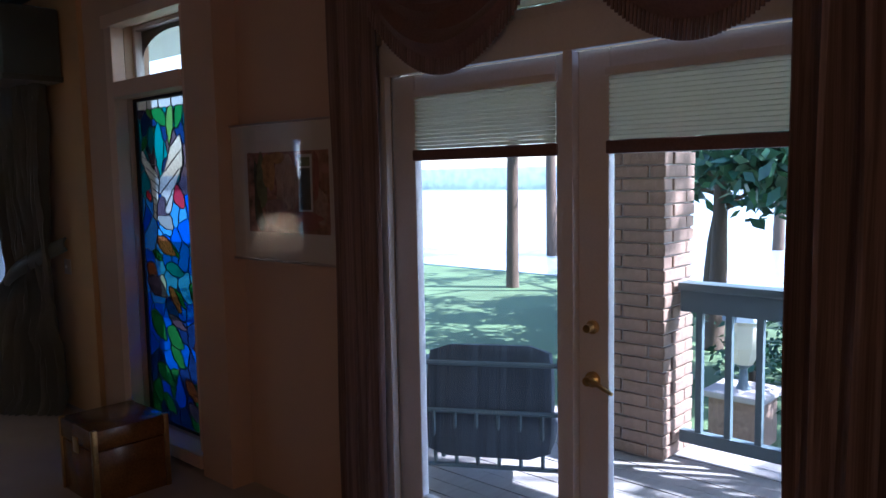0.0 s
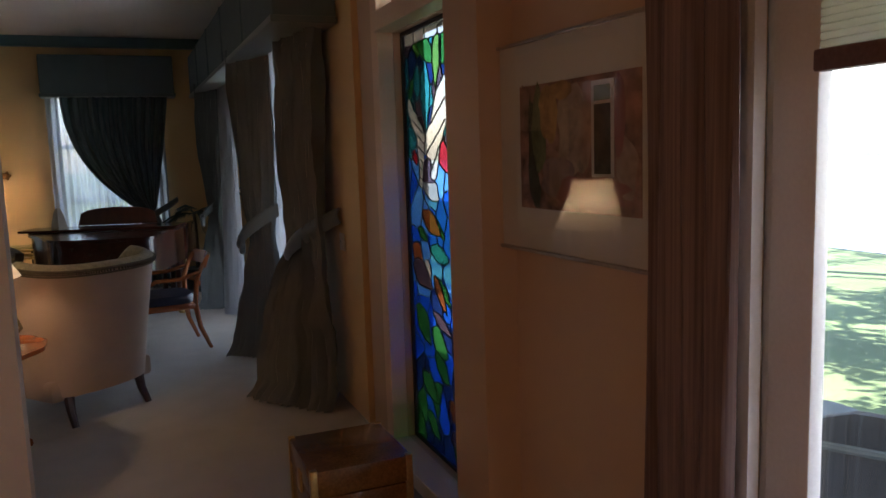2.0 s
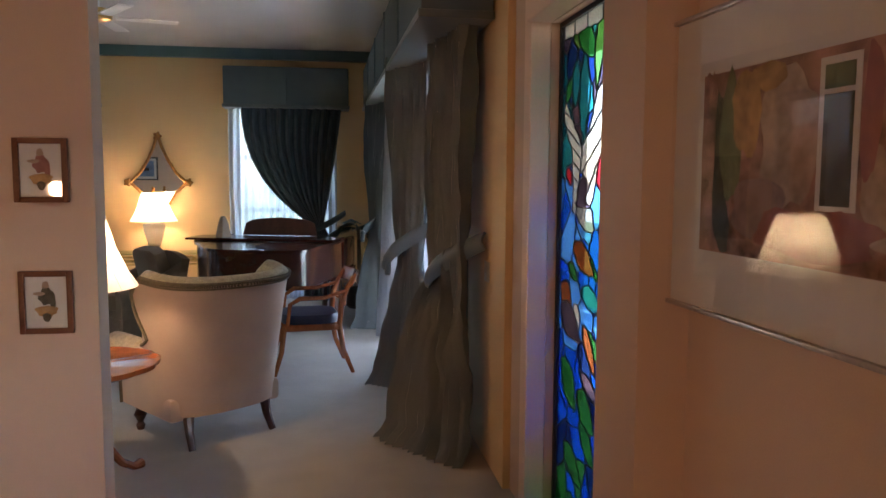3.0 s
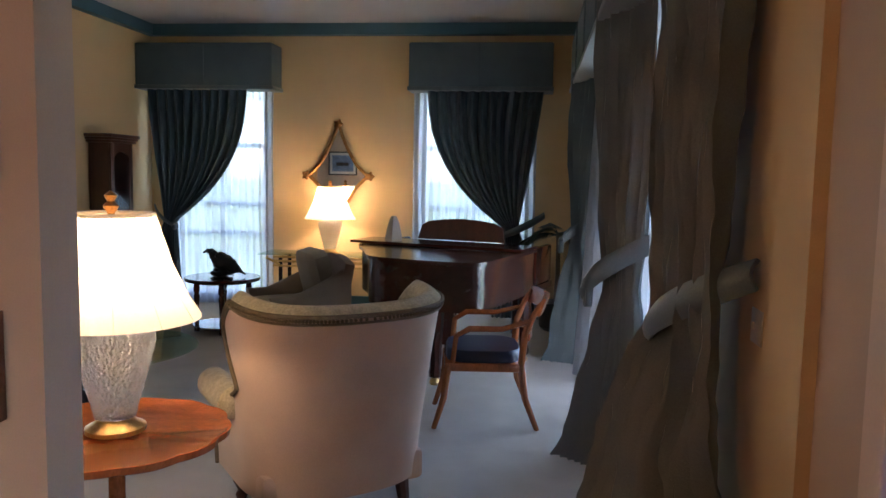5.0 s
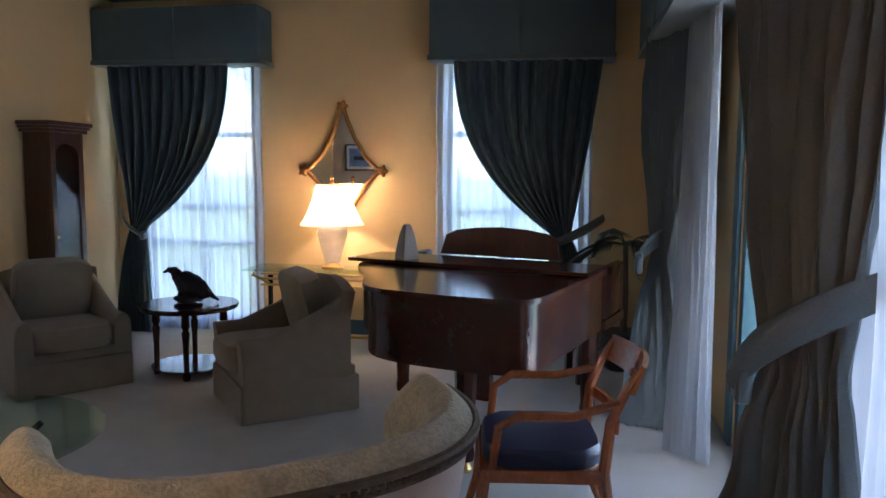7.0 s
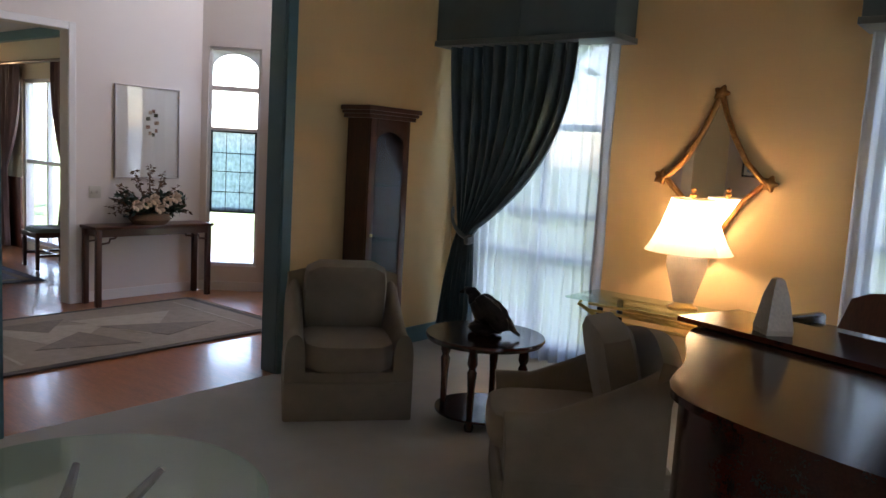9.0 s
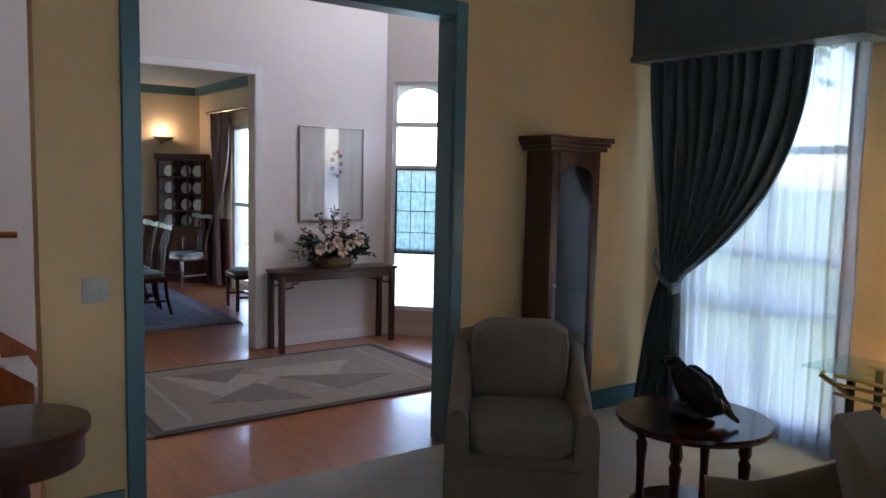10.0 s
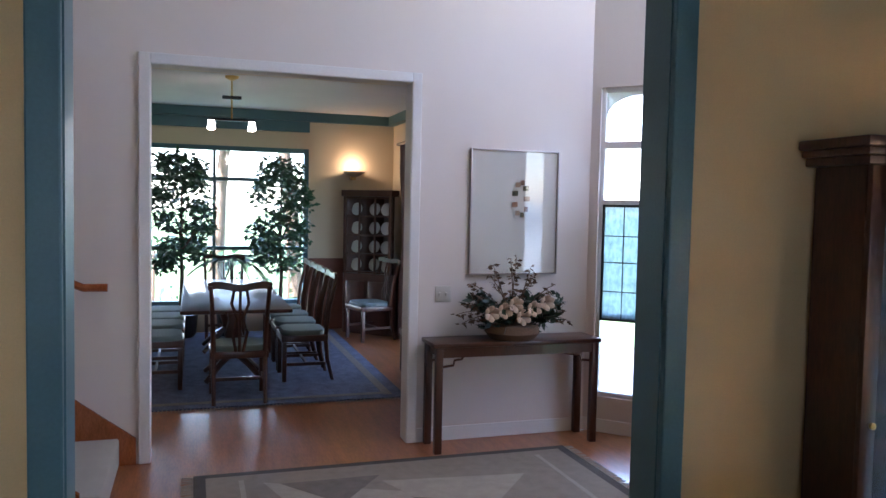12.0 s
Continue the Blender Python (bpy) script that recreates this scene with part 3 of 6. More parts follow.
# ---- soft furnishings ----
def pleated(name, parent, material, top0, top1, tie, tie_w, foot0, foot1, pleats, z_top, z_tie, amp=0.035, thick=0.004, label="", belly=0.6, out=(0, -1), crumple=0.0):
    """A hanging panel: top edge top0-top1, gathered round tie, falling to foot0-foot1 on the floor, with uneven folds."""
    t0, t1, f0, f1, tp = (Vector((*p, 0)) for p in (top0, top1, foot0, foot1, tie))
    along = (t1 - t0).normalized()
    o = Vector((*out, 0))

    def at(u, v):
        z = z_top * (1 - v) + 0.01 * v
        if tie_w:
            g0, g1 = tp - along * tie_w, tp + along * tie_w
            if z > z_tie:
                e = (z_top - z) / (z_top - z_tie)
                a = t0.lerp(g0, e ** (2.6 if (t0 - g0).length > (t1 - g1).length else 1.2))
                b = t1.lerp(g1, e ** (2.6 if (t0 - g0).length < (t1 - g1).length else 1.2))
            else:
                k = 1 - z / z_tie
                a, b = g0.lerp(f0, k ** 0.7), g1.lerp(f1, k ** 0.7)
        else:
            a, b = t0.lerp(f0, v), t1.lerp(f1, v)
        drift = noise.noise(Vector((u * 4 + t0.x, v * 1.3, t0.y)))
        p = a.lerp(b, min(1, max(0, u + 0.35 * drift / pleats)))
        w = (b - a).length
        fold = 0.75 + 0.5 * noise.noise(Vector((u * pleats * 0.7, v * 0.9, t0.y + 3)))
        s = amp * fold * (0.45 + min(1.0, w * 1.2)) * (math.sin(u * pleats * 2 * math.pi + 1.6 * drift + 0.6 * math.sin(5 * v)) + 0.35 * math.sin(u * pleats * 4.7 + 9 * v))
        p = p + o * s + Vector((0, 0, z))
        if crumple:
            q = Vector((p.x * 3, p.y * 5, z * 4))
            low = 1.0 if z < z_tie else 0.45
            p += o * crumple * low * (noise.noise(q) + 0.6 * noise.noise(q * 2.3)) + along * crumple * 0.6 * noise.noise(q + Vector((9, 0, 0)))
            if z < 0.12:
                p += o * (0.12 - z) * 0.5
        return p
    return part(name, grid(at, pleats * 8, 46, thick=thick), material, parent, label)


def sash(th, material, hook, tip, out, tall=0.10, bow=0.2):
    """A padded band from a hook on the wall round the front of the gathered cloth to a hanging tip."""
    h, t, o = Vector(hook), Vector(tip), Vector((*out, 0))
    mid = h.lerp(t, 0.5) + o * bow + Vector((0, 0, -0.03))

    def at(u, v):
        c = h * (1 - u) ** 2 + mid * 2 * u * (1 - u) + t * u * u
        k = tall * (0.55 + 0.45 * math.sin(math.pi * min(1, u * 0.8 + 0.2)))
        return c + Vector((0, 0, (v - 0.5) * k)) + o * 0.022 * math.sin(math.pi * v)
    part("tieback", grid(at, 18, 6, thick=0.02), material, th)
    part("tieback_end", pillow(0.05, 0.10, tall * 1.15, None, m=Matrix.Translation(t) @ pose(0, 0, 0, 12), puff=0.6), material, th)


def curtain_pair(label, top0, top1, tie, foot0, foot1, z_tie, out, material, hook, tip, z_top=2.62, pl=9, w=0.07, crumple=0.0):
    th = thing("curtain", label, "curtain", group="living room curtains")
    pleated("panel", th, material, top0, top1, tie, w, foot0, foot1, pl, z_top, z_tie, amp=0.05 if out[0] else 0.036, out=out, crumple=crumple)
    sash(th, M["curtain"], hook, tip, out, 0.11 if out[0] else 0.06, 0.24 if out[0] else 0.16)
    return th


N, E_ = (0, -1), (-1, 0)
curtain_pair("striped blue-grey drape tied back over a sheer", (-2.33, 11.05), (-1.12, 11.05), (-2.05, 11.02), (-2.30, 10.98), (-1.90, 10.98), 1.0, N, M["curtain_stripe"], (-2.34, 11.2, 1.16), (-1.96, 10.95, 0.94), pl=11)
curtain_pair("striped blue-grey drape tied back over a sheer", (0.98, 11.05), (2.27, 11.05), (1.95, 11.02), (1.75, 10.98), (2.3, 10.98), 1.0, N, M["curtain_stripe"], (2.3, 11.2, 1.16), (1.86, 10.95, 0.94), pl=11)
curtain_pair("teal-grey taffeta drape puddling on the carpet", (2.84, 5.04), (2.74, 5.80), (2.77, 5.36), (2.82, 4.90), (2.38, 5.55), 1.02, E_, M["curtain"], (2.93, 4.99, 1.29), (2.72, 5.64, 0.95), 2.62, 13, 0.32, 0.042)
curtain_pair("teal-grey taffeta drape tied with a sash", (2.86, 6.30), (2.58, 7.02), (2.68, 6.60), (2.84, 6.42), (2.42, 6.78), 0.98, E_, M["curtain"], (2.92, 6.40, 1.32), (2.50, 6.56, 0.97), 2.6, 11, 0.17, 0.016)
curtain_pair("teal-grey taffeta drape tied with a sash", (2.84, 9.25), (2.56, 10.1), (2.60, 9.30), (2.74, 8.95), (2.34, 9.05), 1.0, E_, M["curtain"], (2.92, 9.5, 1.3), (2.44, 9.20, 1.0), 2.6, 10, 0.16, 0.016)


def sheer(p0, p1, out, z_top=2.6, pl=12, foot=None):
    th = thing("sheer_curtain", "white translucent sheer hanging to the floor", "curtain", group="white sheers")
    f0, f1 = foot or (p0, p1)
    pleated("panel", th, M["sheer"], p0, p1, p0, 0, f0, f1, pl, z_top, 1, 0.02, 0.0, out=out)


sheer((-2.2, 11.2), (-0.86, 11.2), N, pl=16)
sheer((0.80, 11.2), (2.2, 11.2), N, pl=16)
sheer((2.80, 5.45), (2.80, 6.98), E_, pl=15)
sheer((2.80, 8.72), (2.74, 9.35), E_, pl=7, foot=((2.76, 8.40), (2.54, 8.62)))


def valance(x0, y0, x1, y1, z0, z1, label, splits):
    th = thing("valance", label, "valance", group="upholstered valances")
    part("board", B(x0, y0, z0, x1, y1, z1, bevel=0.02), M["valance"], th)
    horiz = (x1 - x0) > (y1 - y0)
    for k in splits:
        if horiz:
            part("pleat", B(k - 0.012, y0 - 0.012, z0 - 0.005, k + 0.012, y0 + 0.01, z1 - 0.01, bevel=0.004), M["valance"], th)
        else:
            part("pleat", B(x0 - 0.012, k - 0.012, z0 - 0.005, x0 + 0.01, k + 0.012, z1 - 0.01, bevel=0.004), M["valance"], th)
    e = 0.012
    part("fringe", B(x0 - e, y0 - e, z0 - 0.03, x1 + (e if horiz else 0), y1 + (0 if horiz else e), z0 + 0.012, bevel=0.003), M["curtain"], th)


valance(-2.42, 10.93, -0.785, 11.29, 2.55, 3.04, "slate teal box-pleated window valance", [-1.6])
valance(0.774, 10.93, 2.354, 11.29, 2.55, 3.04, "slate teal box-pleated window valance", [1.56])
valance(2.54, 4.90, 2.94, 10.85, 2.52, 3.02, "long slate teal valance over the garden windows", [6.1, 7.3, 8.5, 9.7])


# family room drapes and swags
th = thing("drape", "mauve striped drape beside the french doors", "curtain", group="family room drapes")
pleated("panel", th, M["swag_stripe"], (2.90, 1.44), (2.90, 1.76), (2.90, 1.6), 0, (2.90, 1.44), (2.90, 1.77), 4, 3.1, 1, 0.03, 0.005, out=E_)
th = thing("drape", "mauve striped drape beside the french doors", "curtain", group="family room drapes")
pleated("panel", th, M["swag_stripe"], (2.86, -0.98), (2.86, -0.31), (2.9, -0.5), 0, (2.84, -1.05), (2.86, -0.30), 7, 3.1, 1, 0.035, 0.005, out=E_)
for y0, y1 in ((0.56, 1.42), (-0.44, 0.38)):
    th = thing("swag", "fringed mauve swag draped over the french doors", "curtain", group="fringed swags")

    def drop(u):
        return 2.50 - 0.30 * math.sin(math.pi * u) ** 0.8

    part("cloth", grid(lambda u, v: (2.86 - 0.05 * math.sin(math.pi * u) * math.sin(v * 22) ** 2 - 0.03 * v, y0 + (y1 - y0) * u, 3.12 * (1 - v) + drop(u) * v), 24, 30, thick=0.006), M["swag"], th)
    bm = bmesh.new()
    for k in range(60):
        u = (k + 0.5) / 60
        y, z = y0 + (y1 - y0) * u, drop(u)
        tube([(2.825, y, z + 0.01), (2.822, y + 0.002, z - 0.055)], 0.0065, 5, bm)
    part("fringe", bm, M["swag_stripe"], th, "long tassel fringe")


# ---- living room furniture ----
def club_chair(at, turn):
    th = thing("armchair", "taupe fabric club chair with a skirt and loose cushions", "armchair", at, turn, "club chairs")
    part("base", B(-0.37, -0.38, 0.0, 0.37, 0.36, 0.30, bevel=0.012), M["fabric_olive"], th)
    for a in ((-0.385, -0.40, 0.0, 0.385, -0.38, 0.235), (-0.385, 0.36, 0.0, 0.385, 0.38, 0.235), (-0.39, -0.38, 0, -0.37, 0.36, 0.235), (0.37, -0.38, 0, 0.39, 0.36, 0.235)):
        part("skirt", B(*a, bevel=0.006), M["fabric_olive"], th)
    part("seat_cushion", pillow(0.56, 0.66, 0.17, (0, 0.10, 0.385)), M["fabric_olive"], th)
    back = pillow(0.54, 0.20, 0.48, None, m=pose(0, -0.16, 0.66, -14) @ Matrix(), puff=0.5)
    part("back_cushion", back, M["fabric_olive"], th)
    part("backrest", grid(lambda u, v: (-0.37 + 0.74 * u, -0.28 - 0.10 * v - 0.03 * math.cos(math.pi * (u - 0.5)), 0.28 + v * (0.50 + 0.06 * math.sin(math.pi * u))), 10, 8, thick=0.09), M["fabric_olive"], th)
    for s in (-1, 1):
        def arm(u, v):
            y = -0.34 + 0.70 * u
            top = 0.80 - 0.27 * min(1.0, u * 1.35) ** 0.75 if u < 0.74 else 0.53
            ang = v * math.pi
            return (s * (0.325 + 0.062 * math.cos(ang)), y + 0.02 * math.sin(ang) * u, 0.20 + (top - 0.20) * math.sin(ang) ** 0.35)
        bm = grid(arm, 16, 14)
        bmesh.ops.contextual_create(bm, geom=[e for e in bm.edges if e.is_boundary and all(abs(v.co.y - (0.36)) < 0.03 for v in e.verts)])
        part("arm", bm, M["fabric_olive"], th)
    return th


club_chair((-1.67, 9.29, 0), -129)
club_chair((0.11, 9.11, 0), 128)


def wing_chair(at, turn):
    th = thing("wing_chair", "rose velvet barrel-backed wing chair with studded braid", "armchair", at, turn)
    half, deep = 0.45, 0.365

    def reach(z):
        """How far the side runs forward at a height: low arm panel, waist, wing."""
        if z < 0.50:
            return 0.30
        if z < 0.68:
            k = (z - 0.50) / 0.18
            return 0.30 - 0.38 * k * k * (3 - 2 * k)
        k = min(1.0, (z - 0.68) / 0.28)
        return -0.08 + 0.20 * math.sin(k * math.pi / 2) - 5.0 * max(0.0, z - 0.96) ** 2

    def shell(s, v, inset=0.0, low=0.2):
        a = abs(s)
        top = 1.02 + 0.035 * min(1.0, a / 0.6) ** 2 - (0.10 * ((a - 0.6) / 0.4) ** 2 if a > 0.6 else 0)
        z = low + (top - low) * v
        w, d = half - inset, deep - inset
        if a < 0.6:
            q = a / 0.6 * math.pi / 2
            x, y = w * math.sin(q) ** 0.8, -d * math.cos(q) ** 0.7
        else:
            x, y = w, reach(z) * (a - 0.6) / 0.4
        h = (z - 0.2) / 0.85
        return Vector((math.copysign(x * (0.92 + 0.12 * h), s), y - 0.13 * max(0, h) ** 1.3, z))

    part("outer_back", grid(lambda u, v: shell(2 * u - 1, v), 72, 26), M["fabric_rose"], th)
    part("inner_back", grid(lambda u, v: shell(2 * u - 1, v, 0.085, 0.34), 60, 20), M["fabric_cream"], th, "cream brocade inside back")
    way = [(-1, k / 24) for k in range(24)] + [(-1 + k / 36, 1) for k in range(73)] + [(1, 1 - k / 24) for k in range(1, 25)]

    def rim(u, v):
        s, h = way[int(round(u * (len(way) - 1)))]
        a, b = shell(s, h), shell(s, h, 0.085, 0.2)
        grow = Vector((0, 0.3, 1)) if h == 1 and abs(s) < 0.97 else Vector((0, 1, 0.2))
        return a.lerp(b, v) + grow.normalized() * 0.035 * math.sin(math.pi * v)
    part("edge_roll", grid(rim, len(way) - 1, 8), M["fabric_cream"], th, "cream brocade rolled edge")
    edge = [shell(s * 0.998, min(h, 0.992), -0.008) for s, h in way]
    part("braid", tube(edge, 0.010, 6), M["braid"], th, "brown braid trim")
    inner = [shell(s * 0.985, 0.955, -0.006) for s in [-1 + k / 60 for k in range(121)]]
    part("braid", tube(inner, 0.006, 5), M["braid"], th, "brown braid trim")
    bm = bmesh.new()
    for k in range(150):
        s = -0.99 + 1.98 * k / 149
        bmesh.ops.create_icosphere(bm, subdivisions=1, radius=0.008, matrix=Matrix.Translation(shell(s, 0.972, -0.010)))
    for k in range(40):
        for s in (-0.985, 0.985):
            bmesh.ops.create_icosphere(bm, subdivisions=1, radius=0.007, matrix=Matrix.Translation(shell(s, 0.36 + 0.6 * k / 40, -0.008)))
    tagged(part("stud", bm, M["braid"], th, "row of small dark studs"), kind="stuff")
    part("seat", pillow(0.68, 0.60, 0.18, (0, 0.08, 0.40)), M["fabric_cream"], th)
    part("seat_rail", B(-0.39, -0.28, 0.17, 0.39, 0.33, 0.32, bevel=0.03), M["fabric_rose"], th)
    for s in (-1, 1):
        arm = lathe([(0.0001, 0.0), (0.055, 0.004), (0.075, 0.02), (0.078, 0.20), (0.074, 0.39), (0.055, 0.408), (0.0001, 0.412)], 20)
        bmesh.ops.transform(arm, matrix=pose(s * 0.43, -0.06, 0.585, -90), verts=arm.verts)
        part("arm", arm, M["fabric_cream"], th, "rolled cream brocade arm")
        part("leg", tube([(s * 0.27, -0.27, 0.20), (s * 0.275, -0.29, 0.10), (s * 0.285, -0.34, 0.0)], [0.036, 0.028, 0.022]), M["wood_dark"], th)
        part("leg", lathe([(0.022, 0), (0.03, 0.03), (0.018, 0.05), (0.042, 0.10), (0.024, 0.135), (0.045, 0.18)], 14, (s * 0.31, 0.28)), M["wood_dark"], th)


wing_chair((1.25, 5.87, 0), 38)


def klismos(at, turn):
    th = thing("open_armchair", "reddish wooden open armchair with a navy seat", "chair", at, turn)
    W = M["wood_orange"]
    part("seat_rail", B(-0.27, -0.25, 0.37, 0.27, 0.25, 0.425, bevel=0.01), W, th)
    part("seat", pillow(0.52, 0.48, 0.10, (0, 0, 0.455)), M["seat_blue"], th, "navy upholstered seat")
    for s in (-1, 1):
        part("leg", tube([(s * 0.25, 0.23, 0.40), (s * 0.25, 0.25, 0.2), (s * 0.26, 0.31, 0.0)], [0.026, 0.021, 0.016]), W, th)
        part("leg", tube([(s * 0.25, -0.23, 0.40), (s * 0.25, -0.26, 0.2), (s * 0.26, -0.34, 0.0)], [0.026, 0.021, 0.016]), W, th)
        part("back_post", tube([(s * 0.25, -0.23, 0.40), (s * 0.26, -0.25, 0.62), (s * 0.27, -0.30, 0.74), (s * 0.27, -0.35, 0.82)], [0.024, 0.022, 0.02, 0.018]), W, th)
        part("arm", tube([(s * 0.27, -0.28, 0.70), (s * 0.30, -0.1, 0.65), (s * 0.30, 0.1, 0.65), (s * 0.28, 0.18, 0.60), (s * 0.25, 0.2, 0.42)], [0.016, 0.019, 0.02, 0.018, 0.016]), W, th)
    part("crest_rail", grid(lambda u, v: (-0.29 + 0.58 * u, -0.33 - 0.06 * math.sin(math.pi * u) - 0.04 * v, 0.73 + 0.11 * v), 12, 3, thick=0.022), W, th)
    part("cross_rail", grid(lambda u, v: (-0.26 + 0.52 * u, -0.28 - 0.04 * math.sin(math.pi * u), 0.57 + 0.045 * v), 10, 2, thick=0.02), W, th)


klismos((1.89, 7.40, 0), 97)


def grand_piano():
    th = thing("grand_piano", "polished mahogany grand piano with a folded lid", "piano", (1.87, 7.85, 0), 0)
    m = Matrix(((-0.953, 0.303, 0, 0), (0.303, 0.953, 0, 0), (0, 0, 1, 0), (0, 0, 0, 1)))
    out = [(0, 0.0), (0.03, -0.09), (0.12, -0.14), (0.4, -0.165), (0.7, -0.155), (0.86, -0.10), (0.97, 0.02), (1.06, 0.2), (1.19, 0.38), (1.34, 0.55), (1.44, 0.73), (1.48, 0.92), (1.48, 1.62), (0.0, 1.62)]

    for _ in range(2):
        out = [q for p, r in zip(out, out[1:] + out[:1]) for q in ((p[0] * 0.8 + r[0] * 0.2, p[1] * 0.8 + r[1] * 0.2), (p[0] * 0.2 + r[0] * 0.8, p[1] * 0.2 + r[1] * 0.8))]

    def grow(d, cut=9.0):
        c = (0.72, 0.8)
        return [(x + d * (1 if x > c[0] else -1), min(cut, y + (d if y > c[1] else -d))) for x, y in out]
    part("case", prism(grow(0), 0.62, 0.955, m=m), M["wood_red"], th)
    part("lid", prism(grow(0.022, 1.13), 0.96, 0.985, m=m), M["wood_red"], th, "glossy closed main lid")
    flap = [(-0.02, 0.72), (1.56, 0.72), (1.56, 1.14), (-0.02, 1.14)]
    part("folded_lid", prism(flap, 0.990, 1.012, m=m), M["wood_red"], th, "front lid folded back")
    part("key_bed", B(-0.0, 1.2, 0.60, 1.48, 1.66, 0.66, m=m), M["wood_red"], th)
    part("keys", B(0.1, 1.48, 0.66, 1.38, 1.63, 0.70, m=m), M["paper"], th, "white keyboard")
    for u in (0.0, 1.42):
        part("cheek", B(u, 1.2, 0.66, u + 0.06, 1.64, 0.99, bevel=0.02, m=m), M["wood_red"], th)
    desk = [(0.30, 0.0), (1.14, 0.0), (1.11, 0.13), (1.04, 0.165), (0.9, 0.185), (0.72, 0.195), (0.54, 0.185), (0.40, 0.165), (0.33, 0.13)]
    part("music_desk", prism(desk, -0.012, 0.012, m=m @ pose(0, 1.22, 1.012, 78)), M["wood_dark"], th)
    for u, v in ((1.38, 1.12), (0.1, 1.2), (0.45, 0.15)):
        x, y = (m @ Vector((u, v, 0)))[:2]
        leg = part("leg", lathe([(0.045, 0.06), (0.05, 0.10), (0.042, 0.14), (0.062, 0.55), (0.075, 0.62)], 8, (x, y)), M["wood_red"], th)
        part("caster", lathe([(0.035, 0.0), (0.045, 0.02), (0.03, 0.05), (0.02, 0.06)], 12, (x, y)), M["brass"], leg)
    part("lyre", B(0.68, 1.0, 0.10, 0.84, 1.08, 0.62, bevel=0.02, m=m), M["wood_red"], th)
    v = thing("vase", "tapered pale pottery vase on the piano", "vase", (0.99, 9.0, 1.012))
    part("body", lathe([(0.075, 0), (0.078, 0.02), (0.05, 0.15), (0.025, 0.215), (0.014, 0.22)], 4), M["stone"], v, smooth=False)
    b = thing("piano_bench", "dark padded piano bench", "bench", (1.74, 9.95, 0), 17)
    part("seat", B(-0.38, -0.18, 0.42, 0.38, 0.18, 0.50, bevel=0.02), M["pottery"], b)
    for x in (-0.34, 0.34):
        for y in (-0.14, 0.14):
            part("leg", B(x - 0.025, y - 0.025, 0, x + 0.025, y + 0.025, 0.42), M["wood_dark"], b)


grand_piano()


def table_lamp(at, scale, label):
    th = thing("table_lamp", label, "lamp", at, 0, "crystal table lamps")
    s = scale
    part("foot", lathe([(0.10 * s, 0), (0.10 * s, 0.015), (0.07 * s, 0.03), (0.06 * s, 0.05)], 24), M["brass"], th, "brass foot")
    part("body", lathe([(0.068 * s, 0.05), (0.080 * s, 0.10), (0.128 * s, 0.27), (0.138 * s, 0.32), (0.13 * s, 0.355), (0.05 * s, 0.372)], 32), M["crystal"], th, "cut crystal body")
    part("stem", lathe([(0.012, 0.36), (0.012, 0.76)], 8), M["brass"], th)

    def wob(a):
        return 1 + 0.004 * math.sin(a * 24)
    sh = part("shade", lathe([(0.288 * s, 0.39), (0.245 * s, 0.46), (0.19 * s, 0.58), (0.14 * s, 0.745)], 72, wob=wob), M["shade"], th, "pleated ivory shade")
    bm = bmesh.new()
    bm.from_mesh(sh.data)
    bmesh.ops.delete(bm, geom=[f for f in bm.faces if len(f.verts) > 4], context="FACES")
    bm.to_mesh(sh.data)
    part("shade_trim", lathe([(0.141 * s, 0.74), (0.144 * s, 0.746), (0.141 * s, 0.753), (0.135 * s, 0.747), (0.141 * s, 0.74)], 48), M["shade"], th)
    for k in range(12):
        a = k * math.pi / 6
        part("seam", tube([(0.290 * s * math.cos(a), 0.290 * s * math.sin(a), 0.39), (0.247 * s * math.cos(a), 0.247 * s * math.sin(a), 0.46), (0.192 * s * math.cos(a), 0.192 * s * math.sin(a), 0.58), (0.142 * s * math.cos(a), 0.142 * s * math.sin(a), 0.745)], 0.0018, 4), M["shade"], sh)
    part("finial", lathe([(0.008, 0.745), (0.022, 0.765), (0.026, 0.775), (0.012, 0.79), (0.022, 0.81), (0.004, 0.825)], 12), M["gold"], th, "small red-gold finial")
    return th


table_lamp((0.79, 4.87, 0.69), 1.0, "lit table lamp with a cut crystal body and ivory shade")
table_lamp((-0.10, 10.92, 0.685), 1.0, "lit crystal lamp on the glass console table")


def piecrust_table():
    th = thing("pedestal_table", "orange walnut pie-crust tripod table", "table", (0.79, 4.87, 0))

    def wob(a):
        return 1 + 0.035 * abs(math.sin(a * 6))
    part("tabletop", lathe([(0.35, 0.655), (0.37, 0.665), (0.375, 0.69), (0.36, 0.69), (0.345, 0.68), (0.0001, 0.68)], 96, wob=wob), M["wood_orange"], th)
    part("column", lathe([(0.05, 0.16), (0.035, 0.25), (0.055, 0.34), (0.028, 0.42), (0.028, 0.58), (0.06, 0.655)], 16), M["wood_orange"], th)
    for k in range(3):
        a = radians(-60 + 120 * k)
        c, s = math.cos(a), math.sin(a)
        part("leg", tube([(0.03 * c, 0.03 * s, 0.22), (0.15 * c, 0.15 * s, 0.2), (0.25 * c, 0.25 * s, 0.08), (0.34 * c, 0.34 * s, 0.022), (0.40 * c, 0.40 * s, 0.022)], [0.03, 0.028, 0.022, 0.022, 0.03]), M["wood_orange"], th)


piecrust_table()


